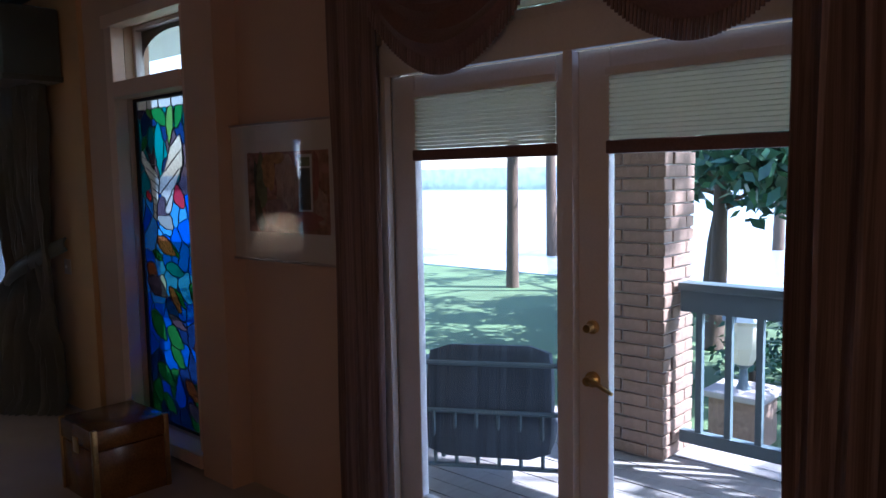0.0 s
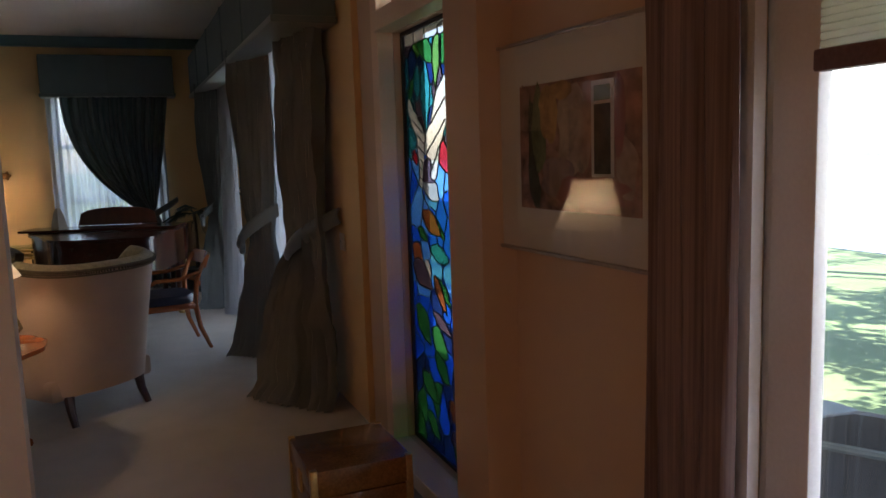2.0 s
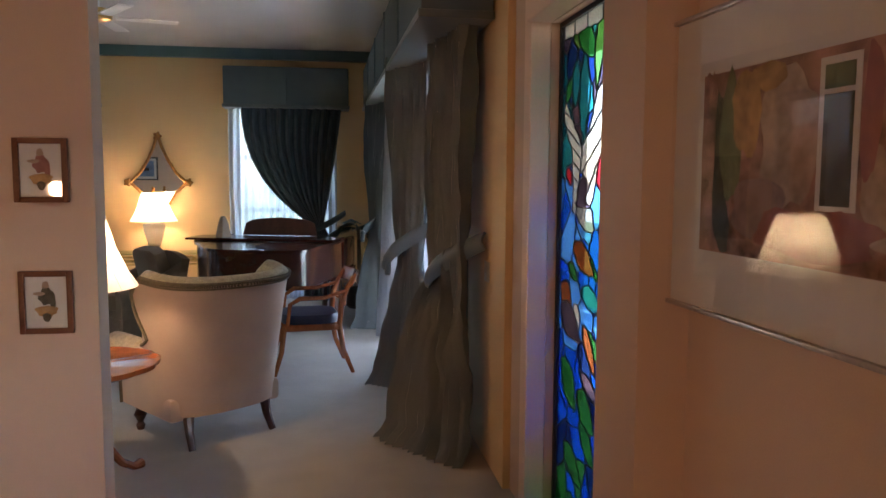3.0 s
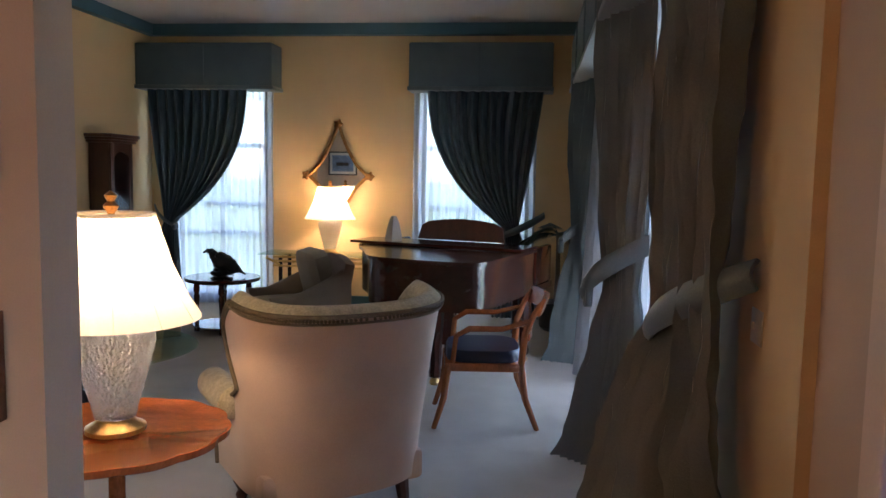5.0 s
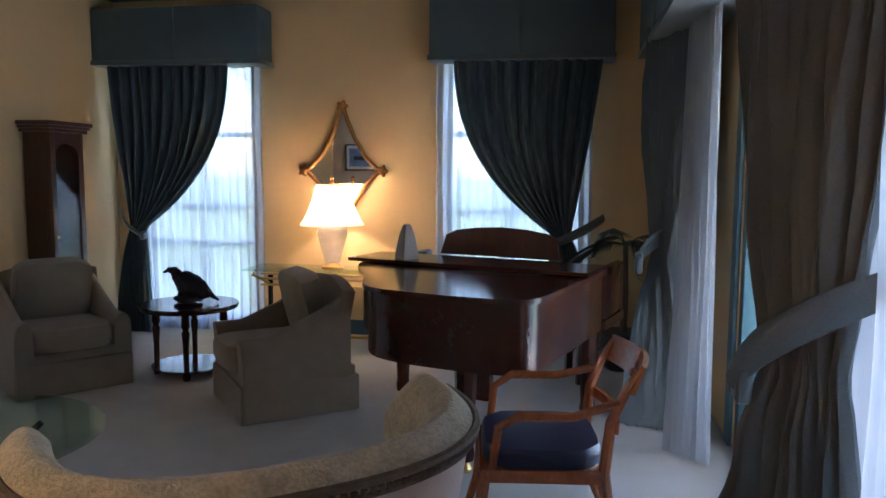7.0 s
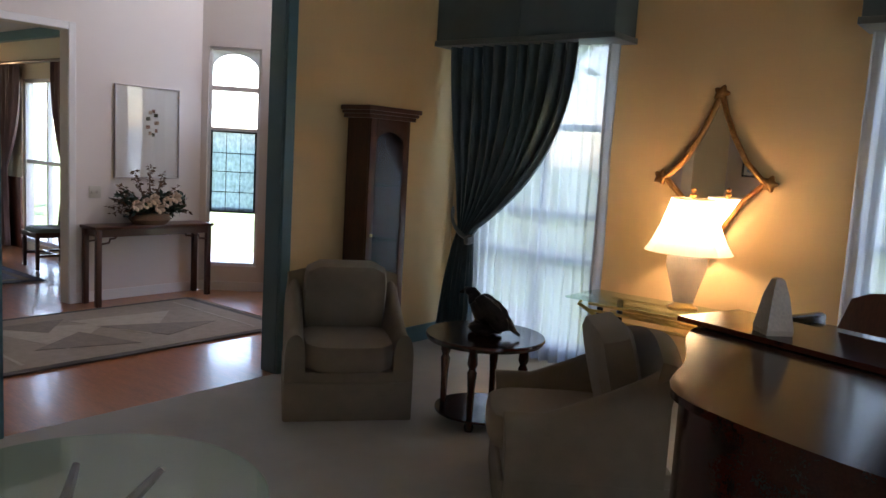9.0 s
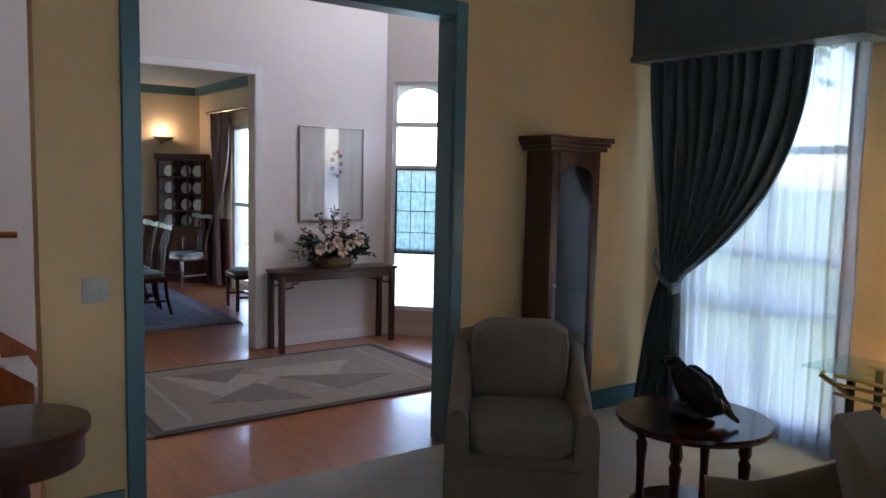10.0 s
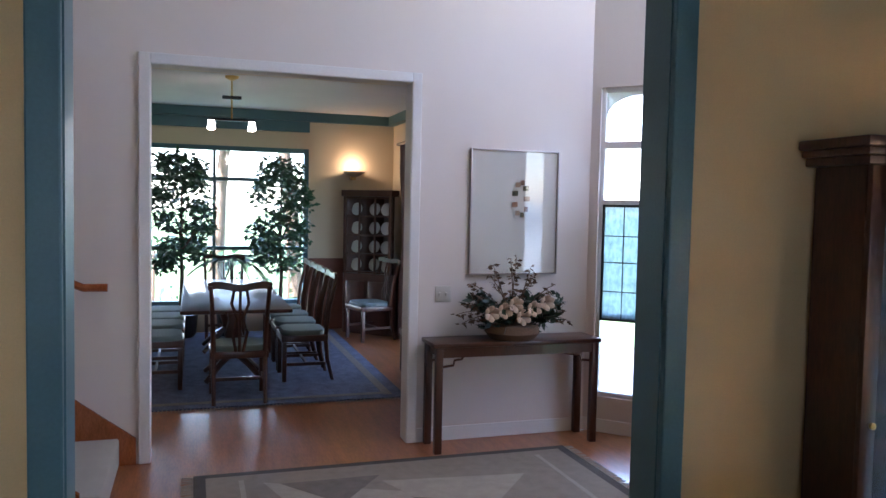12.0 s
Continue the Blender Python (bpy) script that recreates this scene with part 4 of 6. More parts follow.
def end_table():
    th = thing("end_table", "round mahogany two-tier end table", "table", (-0.86, 9.70, 0))
    part("tabletop", lathe([(0.33, 0.50), (0.36, 0.51), (0.37, 0.53), (0.365, 0.545), (0.0001, 0.545)], 48), M["wood_red"], th)
    part("shelf", lathe([(0.26, 0.05), (0.29, 0.06), (0.29, 0.075), (0.0001, 0.08)], 40), M["wood_red"], th)
    for k in range(4):
        a = radians(20 + 90 * k)
        part("leg", lathe([(0.024, 0), (0.03, 0.03), (0.02, 0.06), (0.022, 0.25), (0.03, 0.36), (0.02, 0.38), (0.032, 0.41), (0.025, 0.50)], 12, (0.25 * math.cos(a), 0.25 * math.sin(a))), M["wood_red"], th)
    sc = thing("sculpture", "dark bronze eagle sculpture on the end table", "sculpture", (-0.86, 9.70, 0.545), 12)
    bm = bmesh.new()
    for c, r, st, tilt in (((0, 0, 0.14), 0.085, (1.35, 0.8, 1.0), 30), ((0.05, 0.03, 0.14), 0.085, (1.7, 0.35, 0.75), 40), ((0.05, -0.04, 0.14), 0.085, (1.7, 0.35, 0.75), 40), ((-0.09, 0, 0.215), 0.045, (1.0, 0.8, 1.0), 0), ((-0.125, 0, 0.252), 0.036, (1.15, 0.85, 0.8), 0), ((-0.168, 0, 0.246), 0.016, (1.6, 0.6, 0.7), -20), ((0.15, 0, 0.07), 0.05, (1.7, 0.5, 0.35), 35), ((-0.01, 0, 0.03), 0.10, (1.1, 0.9, 0.36), 0), ((-0.05, 0.02, 0.06), 0.05, (0.8, 0.8, 1.0), 0)):
        bmesh.ops.create_icosphere(bm, subdivisions=3, radius=r, matrix=Matrix.Translation(c) @ pose(0, 0, 0, 0, tilt, 0) @ Matrix.Diagonal((*st, 1)))
    for v in bm.verts:
        v.co += v.normal * 0.016 * noise.noise(v.co * 24)
        v.co.z = max(0, v.co.z)
    sculpt = part("figure", bm, M["bronze"], None)
    sculpt.parent = sc


end_table()


def glass_console():
    th = thing("console_table", "glass-topped brass console table against the wall", "table", (0, 0, 0))
    part("tabletop", B(-0.86, 10.66, 0.668, 0.75, 11.14, 0.682, bevel=0.004), M["table_glass"], th, "thick green-edged glass top")
    for z in (0.645, 0.60, 0.545):
        part("rail", tube([(-0.70, 10.72, z), (0.62, 10.72, z)], 0.011), M["brass"], th)
        part("rail", tube([(-0.70, 11.08, z), (0.62, 11.08, z)], 0.011), M["brass"], th)
    for x in (-0.62, 0.55):
        for y in (10.74, 11.06):
            part("leg", tube([(x, y, 0.0), (x, y, 0.645)], 0.022, 12), M["bronze"], th)
        part("scroll", tube([(x - 0.14, 10.72, 0.655), (x - 0.16, 10.72, 0.63), (x - 0.11, 10.72, 0.61), (x, 10.72, 0.56)], 0.014), M["brass"], th)
    part("stretcher", tube([(-0.62, 10.9, 0.06), (0.55, 10.9, 0.06)], 0.016), M["brass"], th)


glass_console()


def wall_mirror():
    th = thing("wall_mirror", "gilded rope-framed triangular mirror on the yellow wall", "mirror", (-0.10, 11.27, 1.56))
    def side(s):
        return [(s * 0.015, -0.012, 0.57), (s * 0.05, -0.012, 0.46), (s * 0.12, -0.012, 0.30), (s * 0.22, -0.012, 0.13), (s * 0.35, -0.012, 0.0)]

    def low(s):
        return [(s * 0.35, -0.012, 0.0), (s * 0.22, -0.012, -0.13), (s * 0.12, -0.012, -0.30), (s * 0.05, -0.012, -0.42), (0, -0.012, -0.50)]
    for s in (-1, 1):
        part("frame", tube(side(s), 0.02, 10), M["gold"], th)
        part("frame", tube(low(s), 0.02, 10), M["gold"], th)
    pts = [(x, z) for x, _, z in side(1)] + [(x, z) for x, _, z in low(1)[1:]] + [(x, z) for x, _, z in low(-1)[::-1][1:]] + [(x, z) for x, _, z in side(-1)[::-1][1:]]
    part("glass", prism(pts, -0.003, 0.003, m=pose(0, 0, 0, 90)), M["mirror"], th, smooth=False)
    for x, z in ((0, 0.60), (-0.38, 0), (0.38, 0), (0, -0.52)):
        bm = bmesh.new()
        bmesh.ops.create_icosphere(bm, subdivisions=3, radius=0.05, matrix=Matrix.Translation((x, -0.012, z)) @ Matrix.Diagonal((1, 0.55, 1, 1)))
        for v in bm.verts:
            a = math.atan2(v.co.z - z, v.co.x - x)
            r = 1 + 0.22 * math.cos(5 * a)
            v.co.x, v.co.z = x + (v.co.x - x) * r, z + (v.co.z - z) * r
        part("rosette", bm, M["gold"], th, "carved gilt rosette")


wall_mirror()


def curio_cabinet():
    th = thing("curio_cabinet", "tall dark mahogany curio cabinet with an arched glazed door", "cabinet", (-2.405, 9.915, 0))
    W = M["wood_dark"]
    d, w = 0.26, 0.47
    part("plinth", B(0, 0, 0, d, w, 0.12, bevel=0.01), W, th)
    part("back_board", B(0.0, 0.03, 0.12, 0.02, w - 0.03, 1.86), W, th)
    part("mirror", B(0.021, 0.06, 0.16, 0.026, w - 0.06, 1.80), M["mirror"], th, "mirrored back")
    for y in (0.02, w - 0.06):
        part("side", B(0.02, y, 0.12, d - 0.03, y + 0.04, 1.86), W, th)
    dr = part("door", B(d - 0.03, 0.02, 0.12, d - 0.008, 0.085, 1.86, bevel=0.004), W, th)
    for a in ((d - 0.03, w - 0.085, 0.12, d - 0.008, w - 0.02, 1.86), (d - 0.03, 0.085, 0.12, d - 0.008, w - 0.085, 0.20)):
        part("rail", B(*a, bevel=0.003), W, dr)
    half = w / 2 - 0.085
    arch = [(-half, 0.18), (-half, 0.0)] + [(-half * math.cos(k * math.pi / 12), 0.09 * math.sin(k * math.pi / 12)) for k in range(13)] + [(half, 0.18)]
    part("arch_rail", prism(arch[1:] + [(-half, 0.18)], 0.0, 0.022, m=Matrix(((0, 0, 1, d - 0.03), (1, 0, 0, w / 2), (0, 1, 0, 1.68), (0, 0, 0, 1)))), W, dr, smooth=False)
    part("pane", B(d - 0.02, 0.085, 0.20, d - 0.016, w - 0.085, 1.77), M["glass"], dr)
    part("knob", lathe([(0.006, 0), (0.012, 0.008), (0.012, 0.016), (0.0001, 0.02)], 12), M["brass"], dr).matrix_basis = pose(d - 0.008, 0.06, 1.0, 0, 90, 0)
    for z in (0.52, 0.94, 1.36):
        part("shelf", B(0.03, 0.062, z, d - 0.035, w - 0.062, z + 0.008), M["table_glass"], th, "glass shelf")
    part("cornice", B(0, -0.02, 1.86, d + 0.015, w + 0.02, 1.89, bevel=0.006), W, th)
    part("crown", B(0, -0.055, 1.915, d + 0.045, w + 0.055, 1.95, bevel=0.008), W, th)
    part("cove", B(0, -0.038, 1.89, d + 0.03, w + 0.038, 1.915, bevel=0.006), W, th)


curio_cabinet()


def coffee_table():
    th = thing("coffee_table", "round glass coffee table on a twisted branch base", "table", (-0.56, 7.02, 0))
    part("tabletop", lathe([(0.60, 0.43), (0.61, 0.436), (0.60, 0.445), (0.0001, 0.445)], 64), M["table_glass"], th, "round glass top")
    random.seed(5)
    for k in range(7):
        a = k * 0.9
        p = [(0.10 * math.cos(a), 0.10 * math.sin(a), 0.0), (0.08 * math.cos(a + 0.6), 0.08 * math.sin(a + 0.6), 0.14), (0.20 * math.cos(a + 0.3), 0.20 * math.sin(a + 0.3), 0.28), (0.36 * math.cos(a), 0.36 * math.sin(a), 0.425)]
        part("branch", tube(p, [0.06, 0.045, 0.03, 0.014], 8), M["bronze"], th)
    part("root", lathe([(0.22, 0), (0.2, 0.03), (0.12, 0.06), (0.05, 0.12)], 14), M["bronze"], th)


coffee_table()
d = thing("drum_table", "dark round drum table", "table", (-2.08, 6.92, 0))
part("tabletop", lathe([(0.27, 0.60), (0.29, 0.61), (0.29, 0.645), (0.27, 0.65), (0.0001, 0.65)], 40), M["wood_dark"], d)
part("apron", lathe([(0.26, 0.48), (0.265, 0.49), (0.265, 0.60)], 40), M["wood_dark"], d)
part("column", lathe([(0.16, 0), (0.15, 0.04), (0.05, 0.1), (0.06, 0.3), (0.05, 0.48)], 16), M["wood_dark"], d)


# ---- family room things ----
def stained(name, color):
    m = bpy.data.materials.new(name)
    m.use_nodes = True
    nt = m.node_tree
    nt.nodes.remove(nt.nodes["Principled BSDF"])
    tr, tl, mix, gl, mix2 = (nt.nodes.new(k) for k in ("ShaderNodeBsdfTransparent", "ShaderNodeBsdfTranslucent", "ShaderNodeMixShader", "ShaderNodeBsdfGlossy", "ShaderNodeMixShader"))
    n = nt.nodes.new("ShaderNodeTexNoise")
    n.inputs["Scale"].default_value = 14
    ramp = nt.nodes.new("ShaderNodeValToRGB")
    ramp.color_ramp.elements[0].color = (*[c * 0.22 for c in color], 1)
    ramp.color_ramp.elements[1].color = (*[c * 0.85 for c in color], 1)
    nt.links.new(n.outputs[0], ramp.inputs[0])
    for s in (tr, tl):
        nt.links.new(ramp.outputs[0], s.inputs[0])
    mix.inputs[0].default_value = 0.45
    gl.inputs["Roughness"].default_value = 0.1
    nt.links.new(tr.outputs[0], mix.inputs[1])
    nt.links.new(tl.outputs[0], mix.inputs[2])
    nt.links.new(gloss_by_angle(nt), mix2.inputs[0])
    nt.links.new(mix.outputs[0], mix2.inputs[1])
    nt.links.new(gl.outputs[0], mix2.inputs[2])
    nt.links.new(mix2.outputs[0], nt.nodes["Material Output"].inputs[0])
    return m


SG = {k: stained("stained_glass_" + k, c) for k, c in dict(blue=(0.01, 0.16, 0.85), sky=(0.12, 0.48, 0.98), navy=(0.015, 0.05, 0.22), green=(0.03, 0.24, 0.06), teal=(0.02, 0.30, 0.38), white=(0.75, 0.75, 0.72), red=(0.65, 0.05, 0.10), amber=(0.35, 0.12, 0.04), violet=(0.13, 0.10, 0.15), lime=(0.16, 0.42, 0.10), pale=(0.42, 0.45, 0.45)).items()}


def leaf_in(p, a, b, r):
    """Whether p lies in a leaf from a to b of half width r."""
    d, q = (b[0] - a[0], b[1] - a[1]), (p[0] - a[0], p[1] - a[1])
    n = math.hypot(*d)
    k = (q[0] * d[0] + q[1] * d[1]) / (n * n)
    return 0 < k < 1 and abs(q[0] * d[1] - q[1] * d[0]) / n < r * math.sin(math.pi * k ** 0.8)


def poly_in(p, pts):
    hit = False
    for (x0, z0), (x1, z1) in zip(pts, pts[1:] + pts[:1]):
        if (z0 > p[1]) != (z1 > p[1]) and p[0] < x0 + (p[1] - z0) * (x1 - x0) / (z1 - z0):
            hit = not hit
    return hit


LEAVES = (
    ("teal", (0.20, 2.12), (0.19, 1.92), 0.05), ("teal", (0.30, 2.14), (0.30, 1.76), 0.06), ("green", (0.25, 2.12), (0.26, 1.86), 0.03),
    ("green", (0.15, 2.06), (0.06, 1.94), 0.03), ("lime", (0.48, 2.27), (0.43, 1.97), 0.045), ("green", (0.20, 2.26), (0.44, 2.10), 0.06),
    ("teal", (0.38, 2.30), (0.41, 2.18), 0.05), ("lime", (0.14, 2.28), (0.24, 2.14), 0.03), ("green", (0.32, 2.28), (0.20, 2.18), 0.03),
    ("green", (0.60, 2.28), (0.53, 2.06), 0.05), ("teal", (0.70, 2.26), (0.66, 2.00), 0.06), ("lime", (0.79, 2.24), (0.74, 2.02), 0.05),
    ("amber", (0.20, 1.38), (0.46, 1.27), 0.055), ("green", (0.30, 1.37), (0.52, 1.25), 0.03), ("green", (0.14, 1.30), (0.28, 1.22), 0.03),
    ("violet", (0.04, 1.10), (0.32, 0.99), 0.07), ("amber", (0.05, 1.20), (0.20, 1.10), 0.06), ("white", (0.22, 1.13), (0.31, 1.02), 0.045),
    ("teal", (0.30, 1.20), (0.56, 1.15), 0.045), ("amber", (0.33, 1.07), (0.50, 0.88), 0.04), ("green", (0.38, 1.06), (0.56, 0.92), 0.03),
    ("green", (0.08, 0.88), (0.28, 0.68), 0.075), ("green", (0.28, 0.78), (0.50, 0.66), 0.065), ("green", (0.32, 0.68), (0.50, 0.52), 0.055),
    ("violet", (0.30, 0.88), (0.56, 0.78), 0.03), ("green", (0.12, 0.52), (0.36, 0.40), 0.06), ("amber", (0.48, 0.46), (0.68, 0.32), 0.05),
    ("green", (0.18, 0.32), (0.36, 0.20), 0.05), ("violet", (0.50, 0.30), (0.72, 0.20), 0.05), ("green", (0.60, 1.10), (0.78, 0.94), 0.06),
    ("amber", (0.62, 0.72), (0.78, 0.60), 0.05), ("red", (0.45, 1.72), (0.60, 1.57), 0.06), ("red", (0.10, 1.70), (0.17, 1.60), 0.03),
)
WING_LEFT = [(0.04, 1.95), (0.08, 1.95), (0.29, 1.76), (0.255, 1.64), (0.22, 1.50), (0.19, 1.50), (0.165, 1.75), (0.045, 1.88)]
WING_RIGHT = [(0.58, 2.06), (0.60, 1.86), (0.48, 1.71), (0.415, 1.55), (0.335, 1.55), (0.355, 1.65), (0.28, 1.66), (0.275, 1.755), (0.37, 1.84), (0.44, 1.965)]
BODY = [(0.26, 1.64), (0.36, 1.65), (0.34, 1.56), (0.42, 1.52), (0.44, 1.44), (0.34, 1.43), (0.22, 1.50), (0.22, 1.52)]


def stained_window():
    th = tagged(new("window_stained_glass"), "leaded stained glass panel of a heron, palms and blue water", "window", kind="structure")
    y0, y1, z0, z1, x = 3.12, 4.0, 0.12, 2.30, 3.04
    wide, tall, nu, nv = y1 - y0, z1 - z0, 58, 144
    rnd = random.Random(11)
    seeds = [((i + rnd.random()) * wide / 6, z0 + (j + rnd.random()) * tall / 15) for i in range(6) for j in range(15)]
    tints = [rnd.choice(("violet", "navy", "violet", "teal")) if z > 1.66 else rnd.choice(("sky", "blue", "blue", "sky")) if z > 1.0 else rnd.choice(("blue", "blue", "navy", "blue")) if z > 0.5 else rnd.choice(("navy", "navy", "blue", "green")) for _, z in seeds]

    def piece(s, z):
        if s < 0.035 or s > wide - 0.035:
            return ("edge", int(z / 0.21), s < 0.1), "pale"
        if z > z1 - 0.075:
            return ("head", int(s / 0.16)), "white"
        if poly_in((s, z), WING_LEFT):
            return ("left", int((z + 0.5 * s) / 0.05)), "white"
        if poly_in((s, z), WING_RIGHT):
            return ("right", int((z - 0.6 * s) / 0.10), z - 1.1 * s > 1.20), "white"
        if poly_in((s, z), BODY):
            return ("body", z < 1.53), "pale" if z < 1.53 else "violet"
        for n, (tint, a, b, r) in enumerate(LEAVES):
            if leaf_in((s, z), a, b, r):
                return ("leaf", n), tint
        n = min(range(len(seeds)), key=lambda k: (seeds[k][0] - s) ** 2 * 1.8 + (seeds[k][1] - z) ** 2)
        return ("field", n), tints[n]

    cell = {(i, j): piece((i + 0.5) * wide / nu, z0 + (j + 0.5) * tall / nv) for i in range(nu) for j in range(nv)}
    at = {(i, j): Vector((x, y1 - i * wide / nu, z0 + j * tall / nv)) for i in range(nu + 1) for j in range(nv + 1)}
    seams = []
    for i in range(nu):
        for j in range(nv):
            if i + 1 < nu and cell[i, j][0] != cell[i + 1, j][0]:
                seams.append(((i + 1, j), (i + 1, j + 1)))
            if j + 1 < nv and cell[i, j][0] != cell[i, j + 1][0]:
                seams.append(((i, j + 1), (i + 1, j + 1)))
    beside = collections.defaultdict(list)
    for a, b in seams:
        beside[a].append(b)
        beside[b].append(a)
    for _ in range(4):
        moved = {k: at[k].lerp(sum((at[n] for n in ns), Vector()) / len(ns), 0.5) for k, ns in beside.items() if 0 < k[0] < nu and 0 < k[1] < nv}
        at.update(moved)
    groups = collections.defaultdict(list)
    for k, (name, tint) in cell.items():
        groups[name, tint].append(k)
    for (name, tint), quads in groups.items():
        bm, vs = bmesh.new(), {}
        for i, j in quads:
            corners = ((i, j), (i + 1, j), (i + 1, j + 1), (i, j + 1))
            for k in corners:
                if k not in vs:
                    vs[k] = bm.verts.new(at[k])
            bm.faces.new([vs[k] for k in corners])
        bmesh.ops.solidify(bm, geom=bm.faces[:], thickness=0.003)
        g = part("pane", bm, SG[tint], th, smooth=False)
        g.visible_shadow = False
    lead = bmesh.new()
    for a, b in seams:
        tube([at[a], at[b]], 0.0038, 4, lead)
    part("lead_came", lead, M["lead"], th, "dark lead came between the panes")
    for a in ((y0, z0, y0 + 0.02, z1), (y1 - 0.02, z0, y1, z1), (y0 + 0.02, z0, y1 - 0.02, z0 + 0.02), (y0 + 0.02, z1 - 0.02, y1 - 0.02, z1)):
        part("frame", B(x - 0.012, a[0], a[1], x + 0.012, a[2], a[3]), M["lead"], th)


stained_window()


def blot(x, z, rx, rz, y):
    """A painted shape with an uneven outline, in the x-z plane facing -y."""
    pts = []
    for k in range(22):
        a = 2 * math.pi * k / 22
        r = 1 + 0.35 * noise.noise(Vector((math.cos(a) * 1.7 + x * 31, math.sin(a) * 1.7 + z * 17, 0)))
        pts.append((x + rx * r * math.cos(a), z + rz * r * math.sin(a)))
    return prism(pts, 0, 0.0003, m=Matrix(((1, 0, 0, 0), (0, 0, -1, y), (0, 1, 0, 0), (0, 0, 0, 1))))


def framed(name, label, m, w, h, fw, frame_mat, border, art_mat, glass=True, blobs=(), blots=()):
    """A framed picture in the x-z plane, facing -y, from its lower left corner."""
    th = thing(name, label, "picture")
    th.matrix_basis = m
    bx, bz = border if isinstance(border, tuple) else (border, border)
    for a in ((0, 0, fw, h), (w - fw, 0, w, h), (fw, 0, w - fw, fw), (fw, h - fw, w - fw, h)):
        part("frame", B(a[0], -0.024, a[1], a[2], 0.0, a[3], bevel=0.003), frame_mat, th)
    part("mat_board", B(fw, -0.010, fw, w - fw, -0.004, h - fw), M["paper"], th)
    if art_mat:
        part("print", B(fw + bx, -0.013, fw + bz, w - fw - bx, -0.0102, h - fw - bz), art_mat, th)
    for x0, z0, x1, z1, mm, d in blobs:
        part("motif", B(x0, -0.0145 - d, z0, x1, -0.0132 - d, z1), mm, th)
    for x, z, rx, rz, mm, d in blots:
        part("motif", blot(x, z, rx, rz, -0.0134 - d), mm, th, smooth=False)
    if glass:
        g = part("pane", B(fw, -0.0225, fw, w - fw, -0.0205, h - fw), M["glass"], th)
        g.visible_shadow = False
    return th


art = mat("faded_maroon_watercolour", (0.36, 0.20, 0.15), 0.8, scale=7, vary=0.5, tone=(0.10, 0.06, 0.035), fine=22)
art_tan = mat("tan_watercolour", (0.40, 0.30, 0.22), 0.8, scale=9, vary=0.4, fine=30)
art_leaf = mat("leaf_green_watercolour", (0.16, 0.19, 0.09), 0.8, scale=12, vary=0.4, fine=40)
art_gold = mat("ochre_watercolour", (0.42, 0.25, 0.09), 0.8, scale=12, vary=0.4, fine=40)
art_rose = mat("rose_watercolour", (0.30, 0.12, 0.10), 0.8, scale=12, vary=0.3, fine=40)
art_mauve = mat("mauve_watercolour", (0.27, 0.19, 0.17), 0.8, scale=12, vary=0.3, fine=40)
art_dark = mat("dark_green_watercolour", (0.07, 0.075, 0.045), 0.8, scale=14, vary=0.5, fine=40)
framed("framed_watercolor", "large silver framed watercolor of an interior with a wide mat", pose(2.953, 2.775, 1.315, 0, 0, -87.6), 1.09, 0.735, 0.012, M["silver"], (0.205, 0.145), art, True,
       ((0.64, 0.27, 0.75, 0.56, M["paper"], 0), (0.655, 0.28, 0.735, 0.49, art_dark, 0.001), (0.655, 0.50, 0.735, 0.545, art_leaf, 0.001)),
       ((0.30, 0.36, 0.035, 0.17, art_dark, 0.0006), (0.345, 0.42, 0.05, 0.14, art_leaf, 0.0009), (0.40, 0.48, 0.055, 0.10, art_gold, 0.0012), (0.25, 0.40, 0.03, 0.17, art, 0.0015), (0.55, 0.42, 0.10, 0.14, art_tan, 0.0003), (0.45, 0.27, 0.10, 0.07, art_mauve, 0.0018), (0.32, 0.22, 0.03, 0.06, art_dark, 0.0021), (0.62, 0.22, 0.20, 0.05, art_rose, 0.0024), (0.81, 0.30, 0.05, 0.09, art_tan, 0.0009), (0.78, 0.45, 0.025, 0.12, art_rose, 0.0012), (0.48, 0.55, 0.06, 0.03, art_gold, 0.0015)))
brown = mat("brown_frame", (0.15, 0.055, 0.02), 0.4, vary=0.3)
for z, tunic in ((1.54, art_rose), (1.02, art_dark)):
    framed("small_print", "small wood framed print of an abstract coloured motif", pose(0.84, 3.997, z), 0.20, 0.25, 0.022, brown, 0.03, None, True, (),
           ((0.10, 0.15, 0.028, 0.035, tunic, 0), (0.125, 0.12, 0.012, 0.04, tunic, 0.0006), (0.098, 0.195, 0.013, 0.015, art_tan, 0.0009), (0.10, 0.09, 0.042, 0.022, art_gold, 0.0012), (0.075, 0.16, 0.022, 0.008, art_tan, 0.0015), (0.10, 0.066, 0.017, 0.016, art_dark, 0.0018)))
framed("bird_picture", "dark framed blue bird picture", pose(-1.55, 4.145, 1.55, 0, 0, 180), 0.62, 0.5, 0.03, M["pottery"], 0.05, mat("blue_painting", (0.16, 0.24, 0.38), 0.7, scale=6, vary=0.5), False,
       ((0.18, 0.2, 0.45, 0.27, M["pottery"], 0),))


